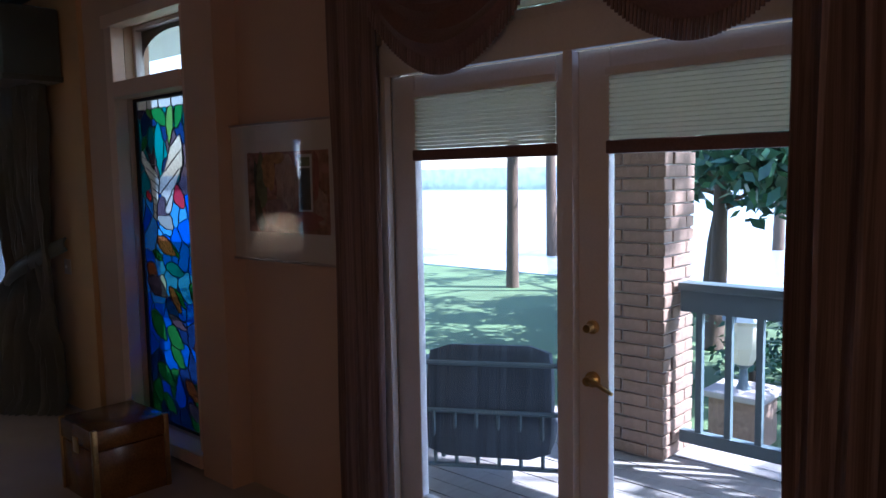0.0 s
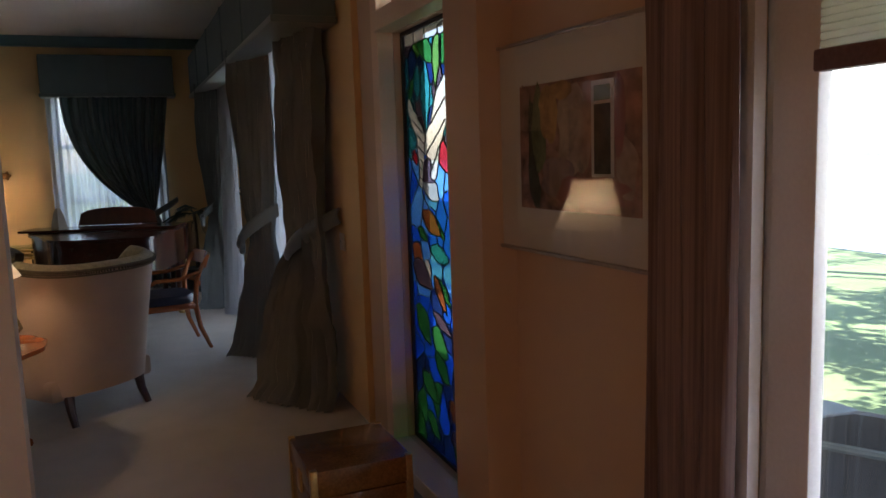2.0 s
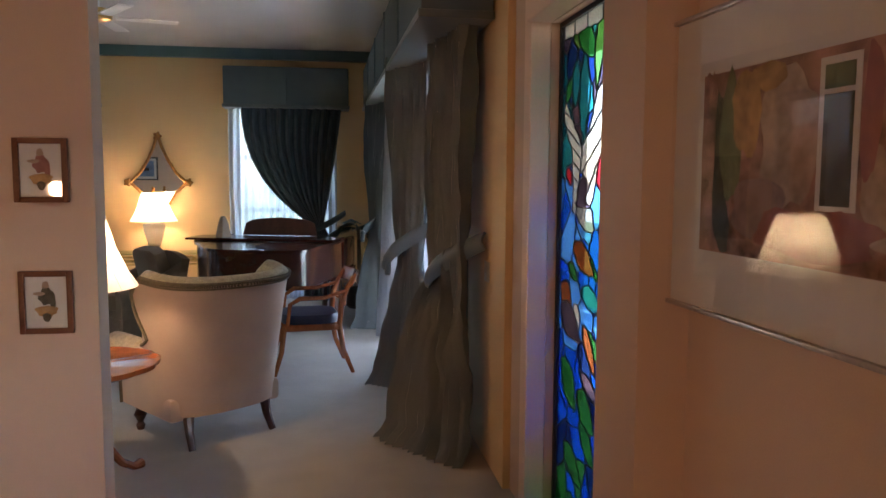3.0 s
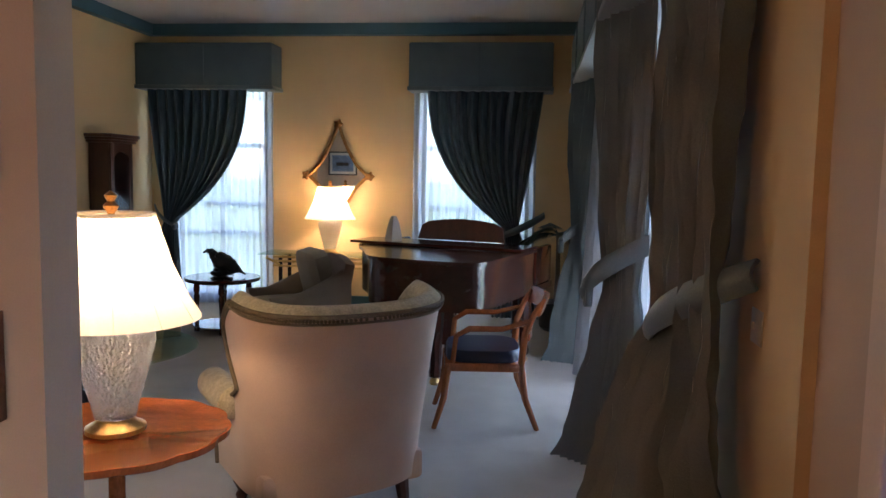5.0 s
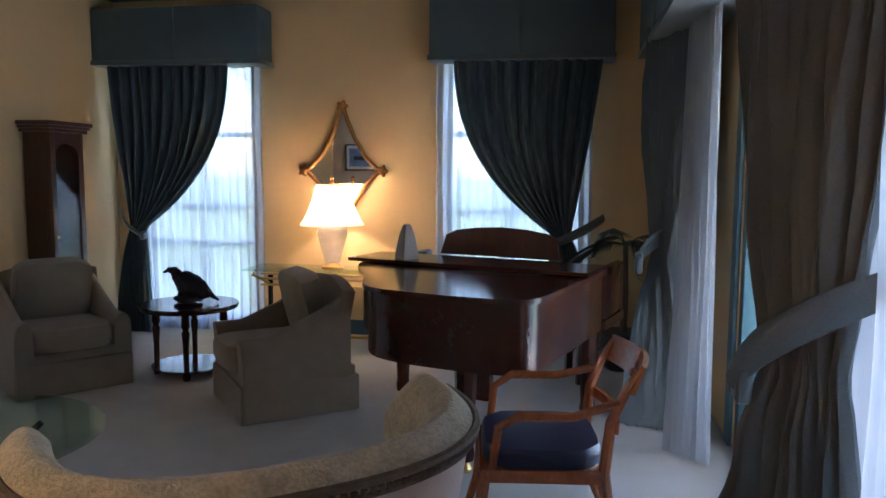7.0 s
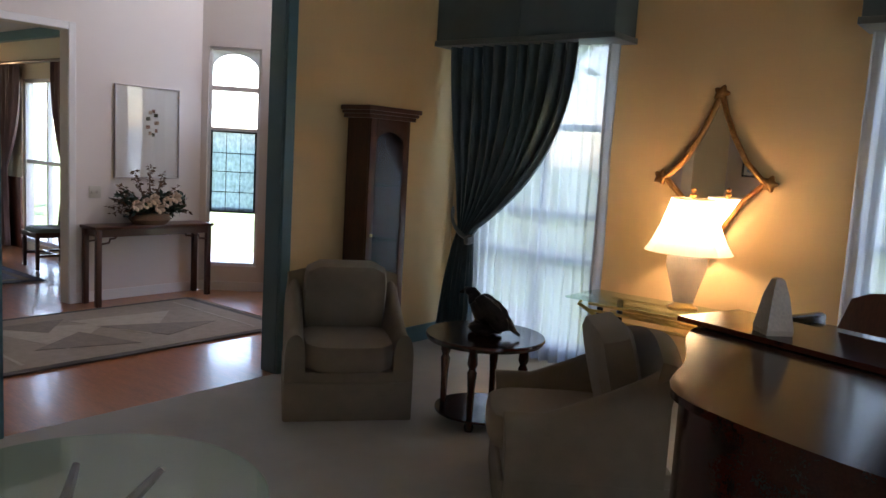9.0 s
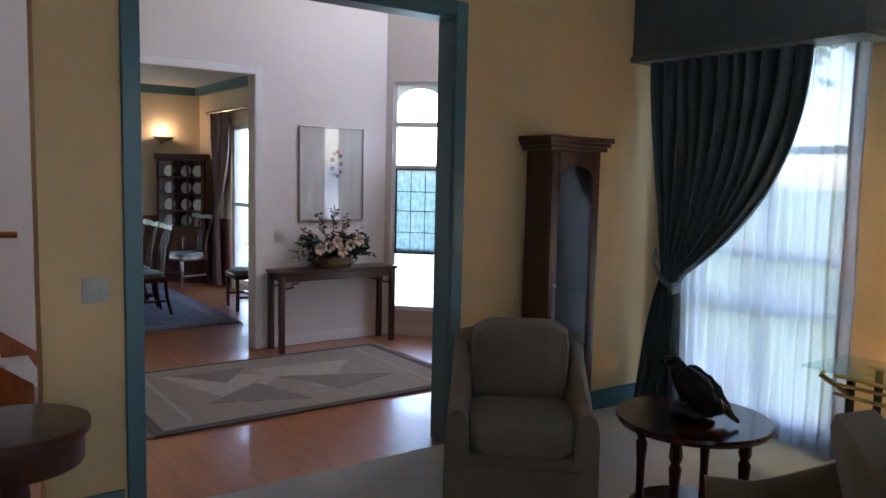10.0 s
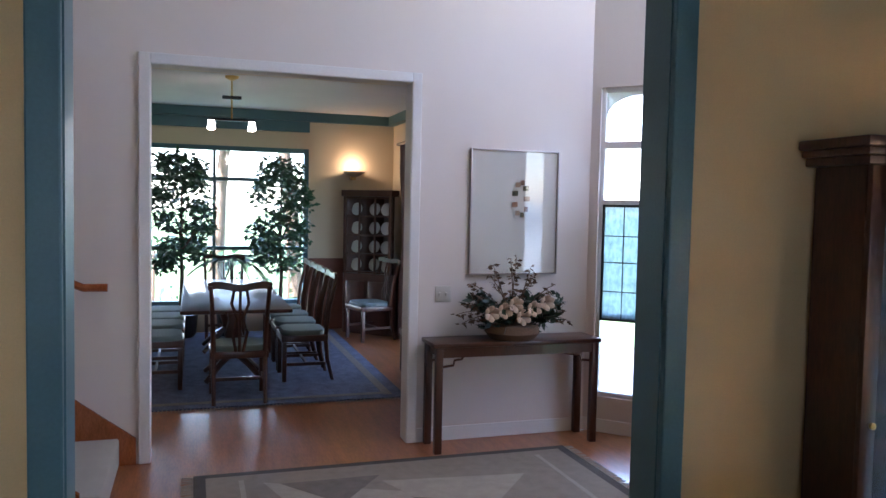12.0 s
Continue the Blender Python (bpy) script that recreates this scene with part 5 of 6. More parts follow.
def trunk():
    th = thing("trunk", "small brass-bound amber wooden trunk on the carpet", "trunk", (2.24, 3.05, 0))
    w = mat("amber_lacquer", (0.22, 0.10, 0.025), 0.22, scale=8, vary=0.4, coat=0.5)
    part("body", B(0, 0, 0, 0.42, 0.44, 0.30, bevel=0.006), w, th)
    part("lid", B(-0.006, -0.006, 0.305, 0.426, 0.446, 0.42, bevel=0.01), w, th)
    for x in (-0.008, 0.398):
        for y in (-0.008, 0.418):
            part("corner", B(x, y, 0.0, x + 0.03, y + 0.03, 0.424, bevel=0.004), M["brass"], th)
    part("clasp", B(-0.012, 0.19, 0.26, -0.002, 0.25, 0.35, bevel=0.003), M["brass"], th)


trunk()


def plate(m, label, n=2):
    th = thing("switch_plate", label, "switch")
    th.matrix_basis = m
    part("plate", B(-0.06, -0.006, -0.058, 0.06, 0, 0.058, bevel=0.003), M["plastic"], th)
    for k in range(n):
        part("toggle", B(-0.035 + 0.05 * k, -0.014, -0.012, -0.02 + 0.05 * k, -0.005, 0.012, bevel=0.002), M["plastic"], th)


plate(pose(-2.42, 7.31, 1.12, 0, 0, 90), "almond double light switch on the yellow wall")
plate(pose(2.95, 5.05, 1.11, 0, 0, -90), "almond light switch beside the drape", 1)
plate(pose(-5.45, 9.56, 1.07, 0, 0, 90), "white double switch above the console", 2)


# ---- living room small things ----
def leaf_cluster(bm, at, size, n, spread, droop=0.3, rnd=random):
    for _ in range(n):
        d = Vector((rnd.gauss(0, 1), rnd.gauss(0, 1), rnd.gauss(0, 0.8)))
        d.normalize()
        p = Vector(at) + Vector((d.x * spread[0], d.y * spread[1], d.z * spread[2])) * rnd.random() ** 0.4
        t = Vector((rnd.gauss(0, 1), rnd.gauss(0, 1), -droop + rnd.gauss(0, 0.5))).normalized()
        s = t.orthogonal().normalized()
        s = Matrix.Rotation(rnd.uniform(0, 6.3), 3, t) @ s
        L = size * rnd.uniform(0.7, 1.3)
        vs = [bm.verts.new(q) for q in (p, p + t * L * 0.45 + s * L * 0.24, p + t * L, p + t * L * 0.45 - s * L * 0.24)]
        bm.faces.new(vs)


def ficus(at, h, label, seed, lean=0.0):
    random.seed(seed)
    th = thing("ficus_tree", label, "plant", at, 0, "indoor trees")
    part("pot", lathe([(0.15, 0), (0.19, 0.05), (0.21, 0.28), (0.22, 0.30), (0.19, 0.30), (0.18, 0.26)], 20), M["pottery"], th)
    part("trunk", tube([(0, 0, 0.25), (0.02 + lean * 0.3, 0.02, 0.8), (lean * 0.6 - 0.02, 0, 1.2), (lean, 0.02, h - 0.3)], [0.028, 0.024, 0.02, 0.008]), M["bark"], th)
    for k in range(9):
        a, z = random.uniform(0, 6.3), random.uniform(0.8, h - 0.4)
        part("branch", tube([(lean * z / h, 0, z), (lean * z / h + 0.2 * math.cos(a), 0.2 * math.sin(a), z + 0.18), (lean * z / h + 0.33 * math.cos(a), 0.33 * math.sin(a), z + 0.30)], [0.012, 0.008, 0.004], 5), M["bark"], th)
    bm = bmesh.new()
    for k in range(58):
        z = random.uniform(0.85, h)
        r = 0.42 * (0.45 + 0.55 * math.sin(math.pi * min(1, (z - 0.6) / (h - 0.5))))
        a = random.uniform(0, 6.3)
        leaf_cluster(bm, (lean * z / h + r * 0.7 * math.cos(a), r * 0.7 * math.sin(a), z), 0.095, 38, (0.16, 0.16, 0.13))
    tagged(part("crown", bm, M["leaf"], th, smooth=False), kind="stuff")


def palm(at, h, n, L, label, seed, material, z0=0.3):
    random.seed(seed)
    th = thing("potted_palm", label, "plant", at, 0)
    part("pot", lathe([(0.13, 0), (0.17, 0.04), (0.19, z0), (0.16, z0)], 20), M["pottery"], th)
    part("stem", tube([(0, 0, z0 - 0.05), (0.01, 0, h * 0.6), (0, 0, h)], [0.03, 0.025, 0.02]), M["bark"], th)
    for k in range(n):
        a, up = 2.4 * k, random.uniform(0.15, 0.8)
        bm = bmesh.new()
        q = [Vector((t * L * math.cos(a), t * L * math.sin(a), h + L * (up * t - 0.75 * t * t))) for t in (0, 0.2, 0.4, 0.6, 0.8, 1)]
        tube(q, [0.007, 0.006, 0.005, 0.004, 0.003, 0.002], 4, bm)
        side = Vector((-math.sin(a), math.cos(a), 0))
        for i in range(22):
            t = 0.2 + 0.8 * i / 21
            p = Vector((t * L * math.cos(a), t * L * math.sin(a), h + L * (up * t - 0.75 * t * t)))
            for s in (-1, 1):
                e = p + side * s * 0.16 * (1.1 - t * 0.7) + Vector((math.cos(a) * 0.06, math.sin(a) * 0.06, -0.05))
                w = Vector((0.01 * math.cos(a), 0.01 * math.sin(a), 0.004))
                bm.faces.new([bm.verts.new(v) for v in (p - w, e, p + w)])
        part("frond", bm, material, th, smooth=False)


palm((2.45, 10.45, 0), 1.0, 12, 0.55, "dark potted palm in the corner behind the piano", 4, M["leaf_dark"])


def ceiling_fan():
    th = thing("ceiling_fan", "white ceiling fan with five blades", "fan", (0.1, 8.0, 0))
    part("canopy", lathe([(0.07, 3.30), (0.065, 3.26), (0.02, 3.23)][::-1], 20), M["trim_white"], th)
    part("rod", lathe([(0.012, 3.08), (0.012, 3.26)], 8), M["trim_white"], th)
    part("motor", lathe([(0.05, 2.98), (0.11, 3.0), (0.12, 3.05), (0.09, 3.09), (0.02, 3.1)], 24), M["brass"], th)
    for k in range(5):
        part("blade", B(0.14, -0.065, 3.015, 0.66, 0.065, 3.025, bevel=0.004, m=pose(0, 0, 0, 0, 0, 72 * k + 15)), M["trim_white"], th)


ceiling_fan()


# ---- foyer ----
def rug_foyer():
    th = thing("rug", "grey and taupe wool rug with geometric shapes and fringe", "rug", (0, 0, 0))
    x0, x1, y0, y1 = -5.08, -3.46, 7.85, 10.36
    part("border", B(x0, y0, 0, x1, y1, 0.012), M["rug_dark"], th)
    part("field", B(x0 + 0.07, y0 + 0.07, 0.002, x1 - 0.07, y1 - 0.07, 0.0145), M["rug_base"], th)
    part("band", B(x0 + 0.16, y0 + 0.26, 0.002, x1 - 0.16, y0 + 0.29, 0.0165), M["rug_light"], th)
    part("band", B(x0 + 0.16, y1 - 0.29, 0.002, x1 - 0.16, y1 - 0.26, 0.0165), M["rug_light"], th)
    for pts, mm, z in ((((-4.85, 8.25), (-3.85, 8.55), (-4.45, 9.15)), "rug_light", 0.0165), (((-4.7, 8.95), (-3.9, 9.25), (-4.6, 9.85)), "rug_light", 0.0168), (((-3.95, 8.35), (-3.7, 9.05), (-4.3, 8.85)), "rug_mid", 0.0172), (((-4.4, 9.05), (-3.8, 9.35), (-4.0, 9.95)), "rug_mid", 0.0176), (((-4.8, 8.35), (-4.4, 8.65), (-4.8, 8.95)), "rug_mid", 0.0180)):
        part("motif", prism(pts, 0.002, z), M[mm], th, smooth=False)
    bm = bmesh.new()
    random.seed(3)
    for k in range(70):
        x = x0 + (x1 - x0) * (k + 0.5) / 70
        for y, s in ((y0, -1), (y1, 1)):
            tube([(x, y, 0.006), (x + random.uniform(-0.02, 0.02), y + s * 0.07, 0.004)], 0.004, 4, bm)
    tagged(part("fringe", bm, M["rug_light"], th), kind="stuff")


rug_foyer()


def console():
    th = thing("console_table", "dark mahogany console table with bracketed legs", "table")
    W = M["wood_dark"]
    x0, x1, y0, y1 = -5.43, -5.13, 9.42, 10.66
    part("tabletop", B(x0, y0 - 0.02, 0.735, x1 + 0.01, y1 + 0.02, 0.765, bevel=0.006), W, th)
    part("apron", B(x0 + 0.02, y0 + 0.03, 0.665, x1 - 0.01, y1 - 0.03, 0.735), W, th)
    for x in (x0 + 0.005, x1 - 0.05):
        for y in (y0, y1 - 0.05):
            part("leg", B(x, y, 0, x + 0.05, y + 0.05, 0.735, bevel=0.004), W, th)
            s = 1 if y == y0 else -1
            yy = y + (0.05 if s > 0 else 0)
            part("bracket", tube([(x + 0.025, yy, 0.60), (x + 0.025, yy + s * 0.08, 0.61), (x + 0.025, yy + s * 0.09, 0.645), (x + 0.025, yy + s * 0.14, 0.65), (x + 0.025, yy + s * 0.15, 0.668)], 0.010, 5), W, th)


console()


def flowers():
    random.seed(21)
    th = thing("flower_arrangement", "dried flower arrangement with magnolias and ferns", "flowers", (-5.27, 10.03, 0.765))
    part("basket", lathe([(0.16, 0), (0.20, 0.05), (0.19, 0.10), (0.15, 0.11)], 20), M["frond"], th)
    bm = bmesh.new()
    for k in range(26):
        a, r = random.uniform(0, 6.3), random.random() ** 0.5
        leaf_cluster(bm, (0.10 * r * math.cos(a), 0.34 * r * math.sin(a), 0.10 + 0.18 * random.random()), 0.075, 26, (0.06, 0.09, 0.07), 0.0)
    tagged(part("foliage", bm, M["leaf_dark"], th, smooth=False), kind="stuff")
    for k in range(16):
        a = math.pi * (k + 0.5) / 16
        sp = 0.50 * random.uniform(0.75, 1.0)
        q = [Vector((0.05 * math.sin(3 * k), -math.cos(a) * sp * t, 0.12 + 0.30 * math.sin(a) * t + 0.18 * t - 0.22 * t * t * abs(math.cos(a)))) for t in (0, 0.3, 0.6, 0.85, 1)]
        bm = tube(q, [0.006, 0.005, 0.004, 0.003, 0.002], 4)
        for i in range(14):
            p = q[1].lerp(q[4], i / 13)
            leaf_cluster(bm, p, 0.045, 2, (0.01, 0.012, 0.012), 0.2)
        part("frond", bm, M["frond"], th, smooth=False)
    for y, z in ((-0.12, 0.22), (-0.04, 0.26), (0.10, 0.23), (0.02, 0.17), (0.2, 0.27), (-0.22, 0.2)):
        bm = bmesh.new()
        for k in range(6):
            a = k * math.pi / 3
            m = Matrix.Translation((0.13, y, z)) @ pose(0, 0, 0, math.degrees(a), 0, 0) @ pose(0.01, 0, 0.032, 0, 50, 0) @ Matrix.Diagonal((0.012, 0.026, 0.04, 1))
            bmesh.ops.create_icosphere(bm, subdivisions=2, radius=1, matrix=m)
        part("blossom", bm, M["petal"], th, "cream silk blossom")


flowers()
framed("framed_print", "white-matted wreath print in a thin silver frame", pose(-5.445, 9.745, 1.21, 0, 0, 90), 0.705, 0.915, 0.012, M["silver"], 0.1, None, True,
       tuple((0.40 + 0.07 * math.cos(k * 0.7) * (0.5 + 0.03 * k) - 0.014, 0.56 + 0.12 * math.sin(k * 0.7) - 0.02, 0.40 + 0.07 * math.cos(k * 0.7) * (0.5 + 0.03 * k) + 0.016, 0.56 + 0.12 * math.sin(k * 0.7) + 0.016, (art_tan, art_dark, art)[k % 3], 0.0003 * k) for k in range(16)))
v = thing("wall_vent", "white louvred air vent high on the wall", "vent")
part("frame", B(-5.45, 8.02, 3.07, -5.435, 8.30, 3.20, bevel=0.004), M["trim_white"], v)
for k in range(7):
    part("slat", B(-5.436, 8.04, 3.085 + k * 0.015, -5.43, 8.28, 3.093 + k * 0.015), M["silver"], v)


pn = thing("leaded_panel", "hanging leaded glass panel in a dark frame", "window panel")
pn.matrix_basis = D45 @ pose(0.11, 0.0, 0.86)
for a in ((0, 0, 0.018, 0.88), (0.462, 0, 0.48, 0.88), (0.018, 0, 0.462, 0.018), (0.018, 0.862, 0.462, 0.88)):
    part("frame", B(a[0], -0.008, a[1], a[2], 0.008, a[3]), M["lead"], pn)
for z in (0.22, 0.44, 0.64):
    part("came", B(0.018, -0.004, z, 0.462, 0.004, z + 0.008), M["lead"], pn)
for x in (0.16, 0.31):
    part("came", B(x, -0.0035, 0.018, x + 0.007, 0.0035, 0.862), M["lead"], pn)
g = part("pane", B(0.018, -0.002, 0.018, 0.462, 0.002, 0.862), stained("stained_glass_pale", (0.8, 0.95, 0.98)), pn, "pale blue textured glass")
g.visible_shadow = False


def stairs():
    th = thing("staircase", "carpeted staircase with orange wooden stringer and rails", "stairs")
    n = 15
    for k in range(n):
        y = 7.40 - k * 0.26
        if y < 4.3:
            break
        part("tread", B(-5.43, y - 0.29, 0.0 if k == 0 else 0.18 * k - 0.02, -4.42, y, 0.18 * (k + 1), bevel=0.015), M["carpet"], th)
    part("stringer", prism([(7.50, 0.0), (7.50, 0.17), (7.30, 0.32), (4.3, 2.62), (4.3, 2.2), (7.2, 0.0)], 0.0, 0.02, m=Matrix(((0, 0, 1, -5.448), (1, 0, 0, 0), (0, 1, 0, 0), (0, 0, 0, 1)))), M["wood_orange"], th, "orange wooden skirting board", smooth=False)
    part("outer_stringer", prism([(7.30, 0.0), (7.30, 0.20), (4.3, 2.45), (4.3, 2.1), (7.0, 0.0)], 0.0, 0.03, m=Matrix(((0, 0, 1, -4.42), (1, 0, 0, 0), (0, 1, 0, 0), (0, 0, 0, 1)))), M["wood_orange"], th, smooth=False)
    part("wall_handrail", tube([(-5.38, 7.34, 1.15), (-5.38, 7.20, 1.15), (-5.38, 7.06, 1.21), (-5.38, 6.8, 1.40), (-5.38, 4.4, 3.1)], 0.025, 8), M["wood_orange"], th)
    part("handrail", tube([(-4.40, 6.98, 1.02), (-4.40, 6.8, 1.12), (-4.40, 4.4, 2.9)], 0.03, 8), M["wood_orange"], th)
    for k in range(20):
        y = 6.92 - 0.13 * k
        part("baluster", lathe([(0.014, 0.25 + 0.70 * (7.22 - y)), (0.02, 0.45 + 0.70 * (7.22 - y)), (0.012, 1.02 + 0.71 * (7.2 - y))], 8, (-4.40, y)), M["trim_white"], th)


stairs()

# ---- dining room ----
d = thing("dining_rug", "faded blue oriental rug with pale fringe", "rug")
part("field", B(-10.55, 6.85, 0, -6.72, 9.66, 0.012), M["rug_blue"], d)
part("border", B(-10.45, 9.47, 0.002, -6.82, 9.55, 0.0135), M["rug_mid"], d)
part("border", B(-6.92, 6.95, 0.002, -6.84, 9.47, 0.0135), M["rug_mid"], d)
bm = bmesh.new()
for k in range(90):
    y = 6.85 + 2.81 * (k + 0.5) / 90
    tube([(-6.72, y, 0.006), (-6.65, y + 0.01 * math.sin(k), 0.004)], 0.004, 4, bm)
tagged(part("fringe", bm, M["rug_light"], d), kind="stuff")

d = thing("dining_table", "polished dark dining table on twin pedestals", "table", (-8.55, 8.22, 0.012))
part("tabletop", B(-1.42, -0.48, 0.71, 1.42, 0.48, 0.745, bevel=0.012), M["wood_dark"], d)
for s in (-0.75, 0.75):
    part("pedestal", lathe([(0.07, 0.2), (0.05, 0.3), (0.09, 0.42), (0.05, 0.55), (0.08, 0.71)], 14, (s, 0)), M["wood_dark"], d)
    for k in range(4):
        a = radians(45 + 90 * k)
        part("foot", tube([(s, 0, 0.26), (s + 0.18 * math.cos(a), 0.18 * math.sin(a), 0.16), (s + 0.36 * math.cos(a), 0.36 * math.sin(a), 0.025)], [0.035, 0.03, 0.025]), M["wood_dark"], d)


def dining_chair(at, turn):
    th = thing("dining_chair", "dark carved dining chair with a grey-green seat", "chair", at, turn, "dining chairs")
    W = M["wood_dark"]
    part("seat_rail", B(-0.24, -0.22, 0.38, 0.24, 0.22, 0.44, bevel=0.006), W, th)
    part("seat", pillow(0.46, 0.42, 0.07, (0, 0, 0.455)), M["seat_green"], th)
    for s in (-1, 1):
        part("leg", B(s * 0.215 - 0.02, 0.17, 0, s * 0.215 + 0.02, 0.21, 0.40, bevel=0.004), W, th)
        part("leg", tube([(s * 0.21, -0.20, 0.42), (s * 0.21, -0.22, 0.2), (s * 0.21, -0.27, 0.0)], [0.024, 0.021, 0.018], 6), W, th)
        part("back_post", tube([(s * 0.21, -0.20, 0.42), (s * 0.22, -0.23, 0.7), (s * 0.235, -0.30, 1.0)], [0.022, 0.02, 0.017], 6), W, th)
        part("stretcher", B(s * 0.215 - 0.01, -0.2, 0.15, s * 0.215 + 0.01, 0.18, 0.18), W, th)
    part("crest_rail", grid(lambda u, v: (-0.26 + 0.52 * u, -0.295 - 0.02 * math.sin(math.pi * u), 0.965 + 0.03 * math.sin(3 * math.pi * u) * 0.4 + 0.06 * v), 16, 2, thick=0.025), W, th)
    for pts in ([(-0.03, -0.22, 0.44), (-0.06, -0.23, 0.6), (-0.02, -0.25, 0.72), (-0.07, -0.27, 0.85), (-0.05, -0.29, 0.97)], [(0.03, -0.22, 0.44), (0.06, -0.23, 0.6), (0.02, -0.25, 0.72), (0.07, -0.27, 0.85), (0.05, -0.29, 0.97)], [(0, -0.22, 0.44), (0, -0.24, 0.7), (0, -0.29, 0.97)]):
        part("splat", tube(pts, 0.013, 5), W, th)
    part("cross_stretcher", B(-0.2, -0.03, 0.15, 0.2, -0.01, 0.18), W, th)
    return th


first = dining_chair((-7.72, 8.86, 0.012), 180)
for x in (-8.27, -8.80, -9.35):
    copy_thing(first, pose(x, 8.86, 0.012, 0, 0, 180))
for x in (-7.62, -8.27, -8.80, -9.35):
    copy_thing(first, pose(x, 7.55, 0.012, 0, 0, 0))
copy_thing(first, pose(-7.02, 8.22, 0.012, 0, 0, 90))
copy_thing(first, pose(-10.05, 8.22, 0.012, 0, 0, -90))
copy_thing(first, pose(-9.75, 9.98, 0.0, 0, 0, 195))
copy_thing(first, pose(-7.6, 10.08, 0.0, 0, 0, 175))
ficus((-10.28, 7.70, 0), 2.25, "tall leafy ficus tree in a dark pot", 8, 0.05)
ficus((-10.28, 8.92, 0), 2.25, "tall leafy ficus tree in a dark pot", 9, -0.08)
palm((-10.32, 8.32, 0), 0.95, 10, 0.5, "feathery potted palm by the dining window", 6, M["leaf"])


def corner_cabinet():
    th = thing("corner_cabinet", "mahogany corner cabinet with glazed doors and china", "cabinet", (-10.10, 10.02, 0), 45)
    W = M["wood_dark"]
    part("base", prism([(-0.35, 0), (0.35, 0), (0.42, 0.07), (0, 0.46), (-0.42, 0.07)], 0.0, 0.80), W, th, smooth=False)
    part("back", prism([(-0.38, 0.06), (-0.35, 0.06), (0, 0.42), (0.35, 0.06), (0.38, 0.06), (0, 0.45)], 0.80, 1.84), W, th, smooth=False)
    part("cornice", prism([(-0.39, -0.03), (0.39, -0.03), (0.44, 0.07), (0, 0.48), (-0.44, 0.07)], 1.82, 1.90), W, th, smooth=False)
    for s in (-1, 1):
        dr = part("door", B(s * 0.35 - 0.02, -0.005, 0.80, s * 0.35 + 0.02, 0.02, 1.82), W, th)
        part("stile", B(s * 0.12 - 0.012, -0.005, 0.80, s * 0.12 + 0.012, 0.015, 1.82), W, dr)
        part("panel", B(s * 0.175 - 0.145, -0.012, 0.12, s * 0.175 + 0.145, 0.002, 0.70, bevel=0.01), W, th)
    for z in (0.82, 1.06, 1.31, 1.56, 1.80):
        part("glazing_bar", B(-0.35, -0.004, z - 0.010, 0.35, 0.012, z + 0.010), W, th)
    for z in (0.82, 1.06, 1.31, 1.56):
        part("shelf", prism([(-0.33, 0.03), (0.33, 0.03), (0, 0.38)], z - 0.008, z), W, th, smooth=False)
        for x in (-0.23, 0.0, 0.23):
            ch = thing("china_plate", "white china plate in the cabinet", "plate", group="cabinet china")
            ch.matrix_basis = pose(-10.10, 10.02, 0, 0, 0, 45) @ pose(x, 0.12 if x else 0.2, z)
            part("dish", lathe([(0.0001, 0.0), (0.07, 0.006), (0.085, 0.014), (0.08, 0.016), (0.0001, 0.010)], 20), M["paper"], ch).matrix_basis = pose(0, 0, 0.09, 80)


corner_cabinet()
s = thing("wall_sconce", "lit bowl wall sconce throwing light upwards", "lamp", (-10.645, 9.92, 2.10))
part("bowl", lathe([(0.02, -0.02), (0.10, 0.01), (0.15, 0.05), (0.152, 0.055), (0.10, 0.02), (0.0001, 0.0)], 24, (0.13, 0)), M["stone"], s)
part("bracket", B(0.0, -0.03, -0.06, 0.12, 0.03, 0.0, bevel=0.005), M["brass"], s)
c = thing("ceiling_light", "hanging bar light with two white spots", "lamp", (-8.0, 8.20, 0))
part("rod", lathe([(0.008, 2.50), (0.008, 2.92)], 8), M["brass"], c)
part("canopy", lathe([(0.02, 2.88), (0.06, 2.90), (0.07, 2.92)], 20), M["brass"], c)
part("bar", B(-0.015, -0.22, 2.49, 0.015, 0.22, 2.51), M["black_metal"], c)
part("bracket", B(-0.03, -0.09, 2.70, 0.03, 0.09, 2.73, bevel=0.004), M["black_metal"], c)
for y in (-0.19, 0.19):
    part("spot", lathe([(0.035, 2.40), (0.04, 2.42), (0.03, 2.49)], 14, (0, y)), emitter("white_spot_glass", (1.0, 0.9, 0.75), 1.5), c)
dc = thing("dining_drape", "brown drape tied beside the dining window", "curtain")
pleated("panel", dc, M["swag"], (-9.75, 10.40), (-9.15, 10.40), (-9.6, 10.40), 0.05, (-9.75, 10.38), (-9.45, 10.38), 6, 2.48, 1.1)
part("rod", tube([(-9.95, 10.38, 2.5), (-7.6, 10.38, 2.5)], 0.022, 8), M["wood_dark"], dc)
dc = thing("dining_drape", "brown drape tied beside the dining window", "curtain")
pleated("panel", dc, M["swag"], (-8.15, 10.40), (-7.7, 10.40), (-7.8, 10.40), 0.05, (-7.95, 10.38), (-7.7, 10.38), 6, 2.48, 1.1)

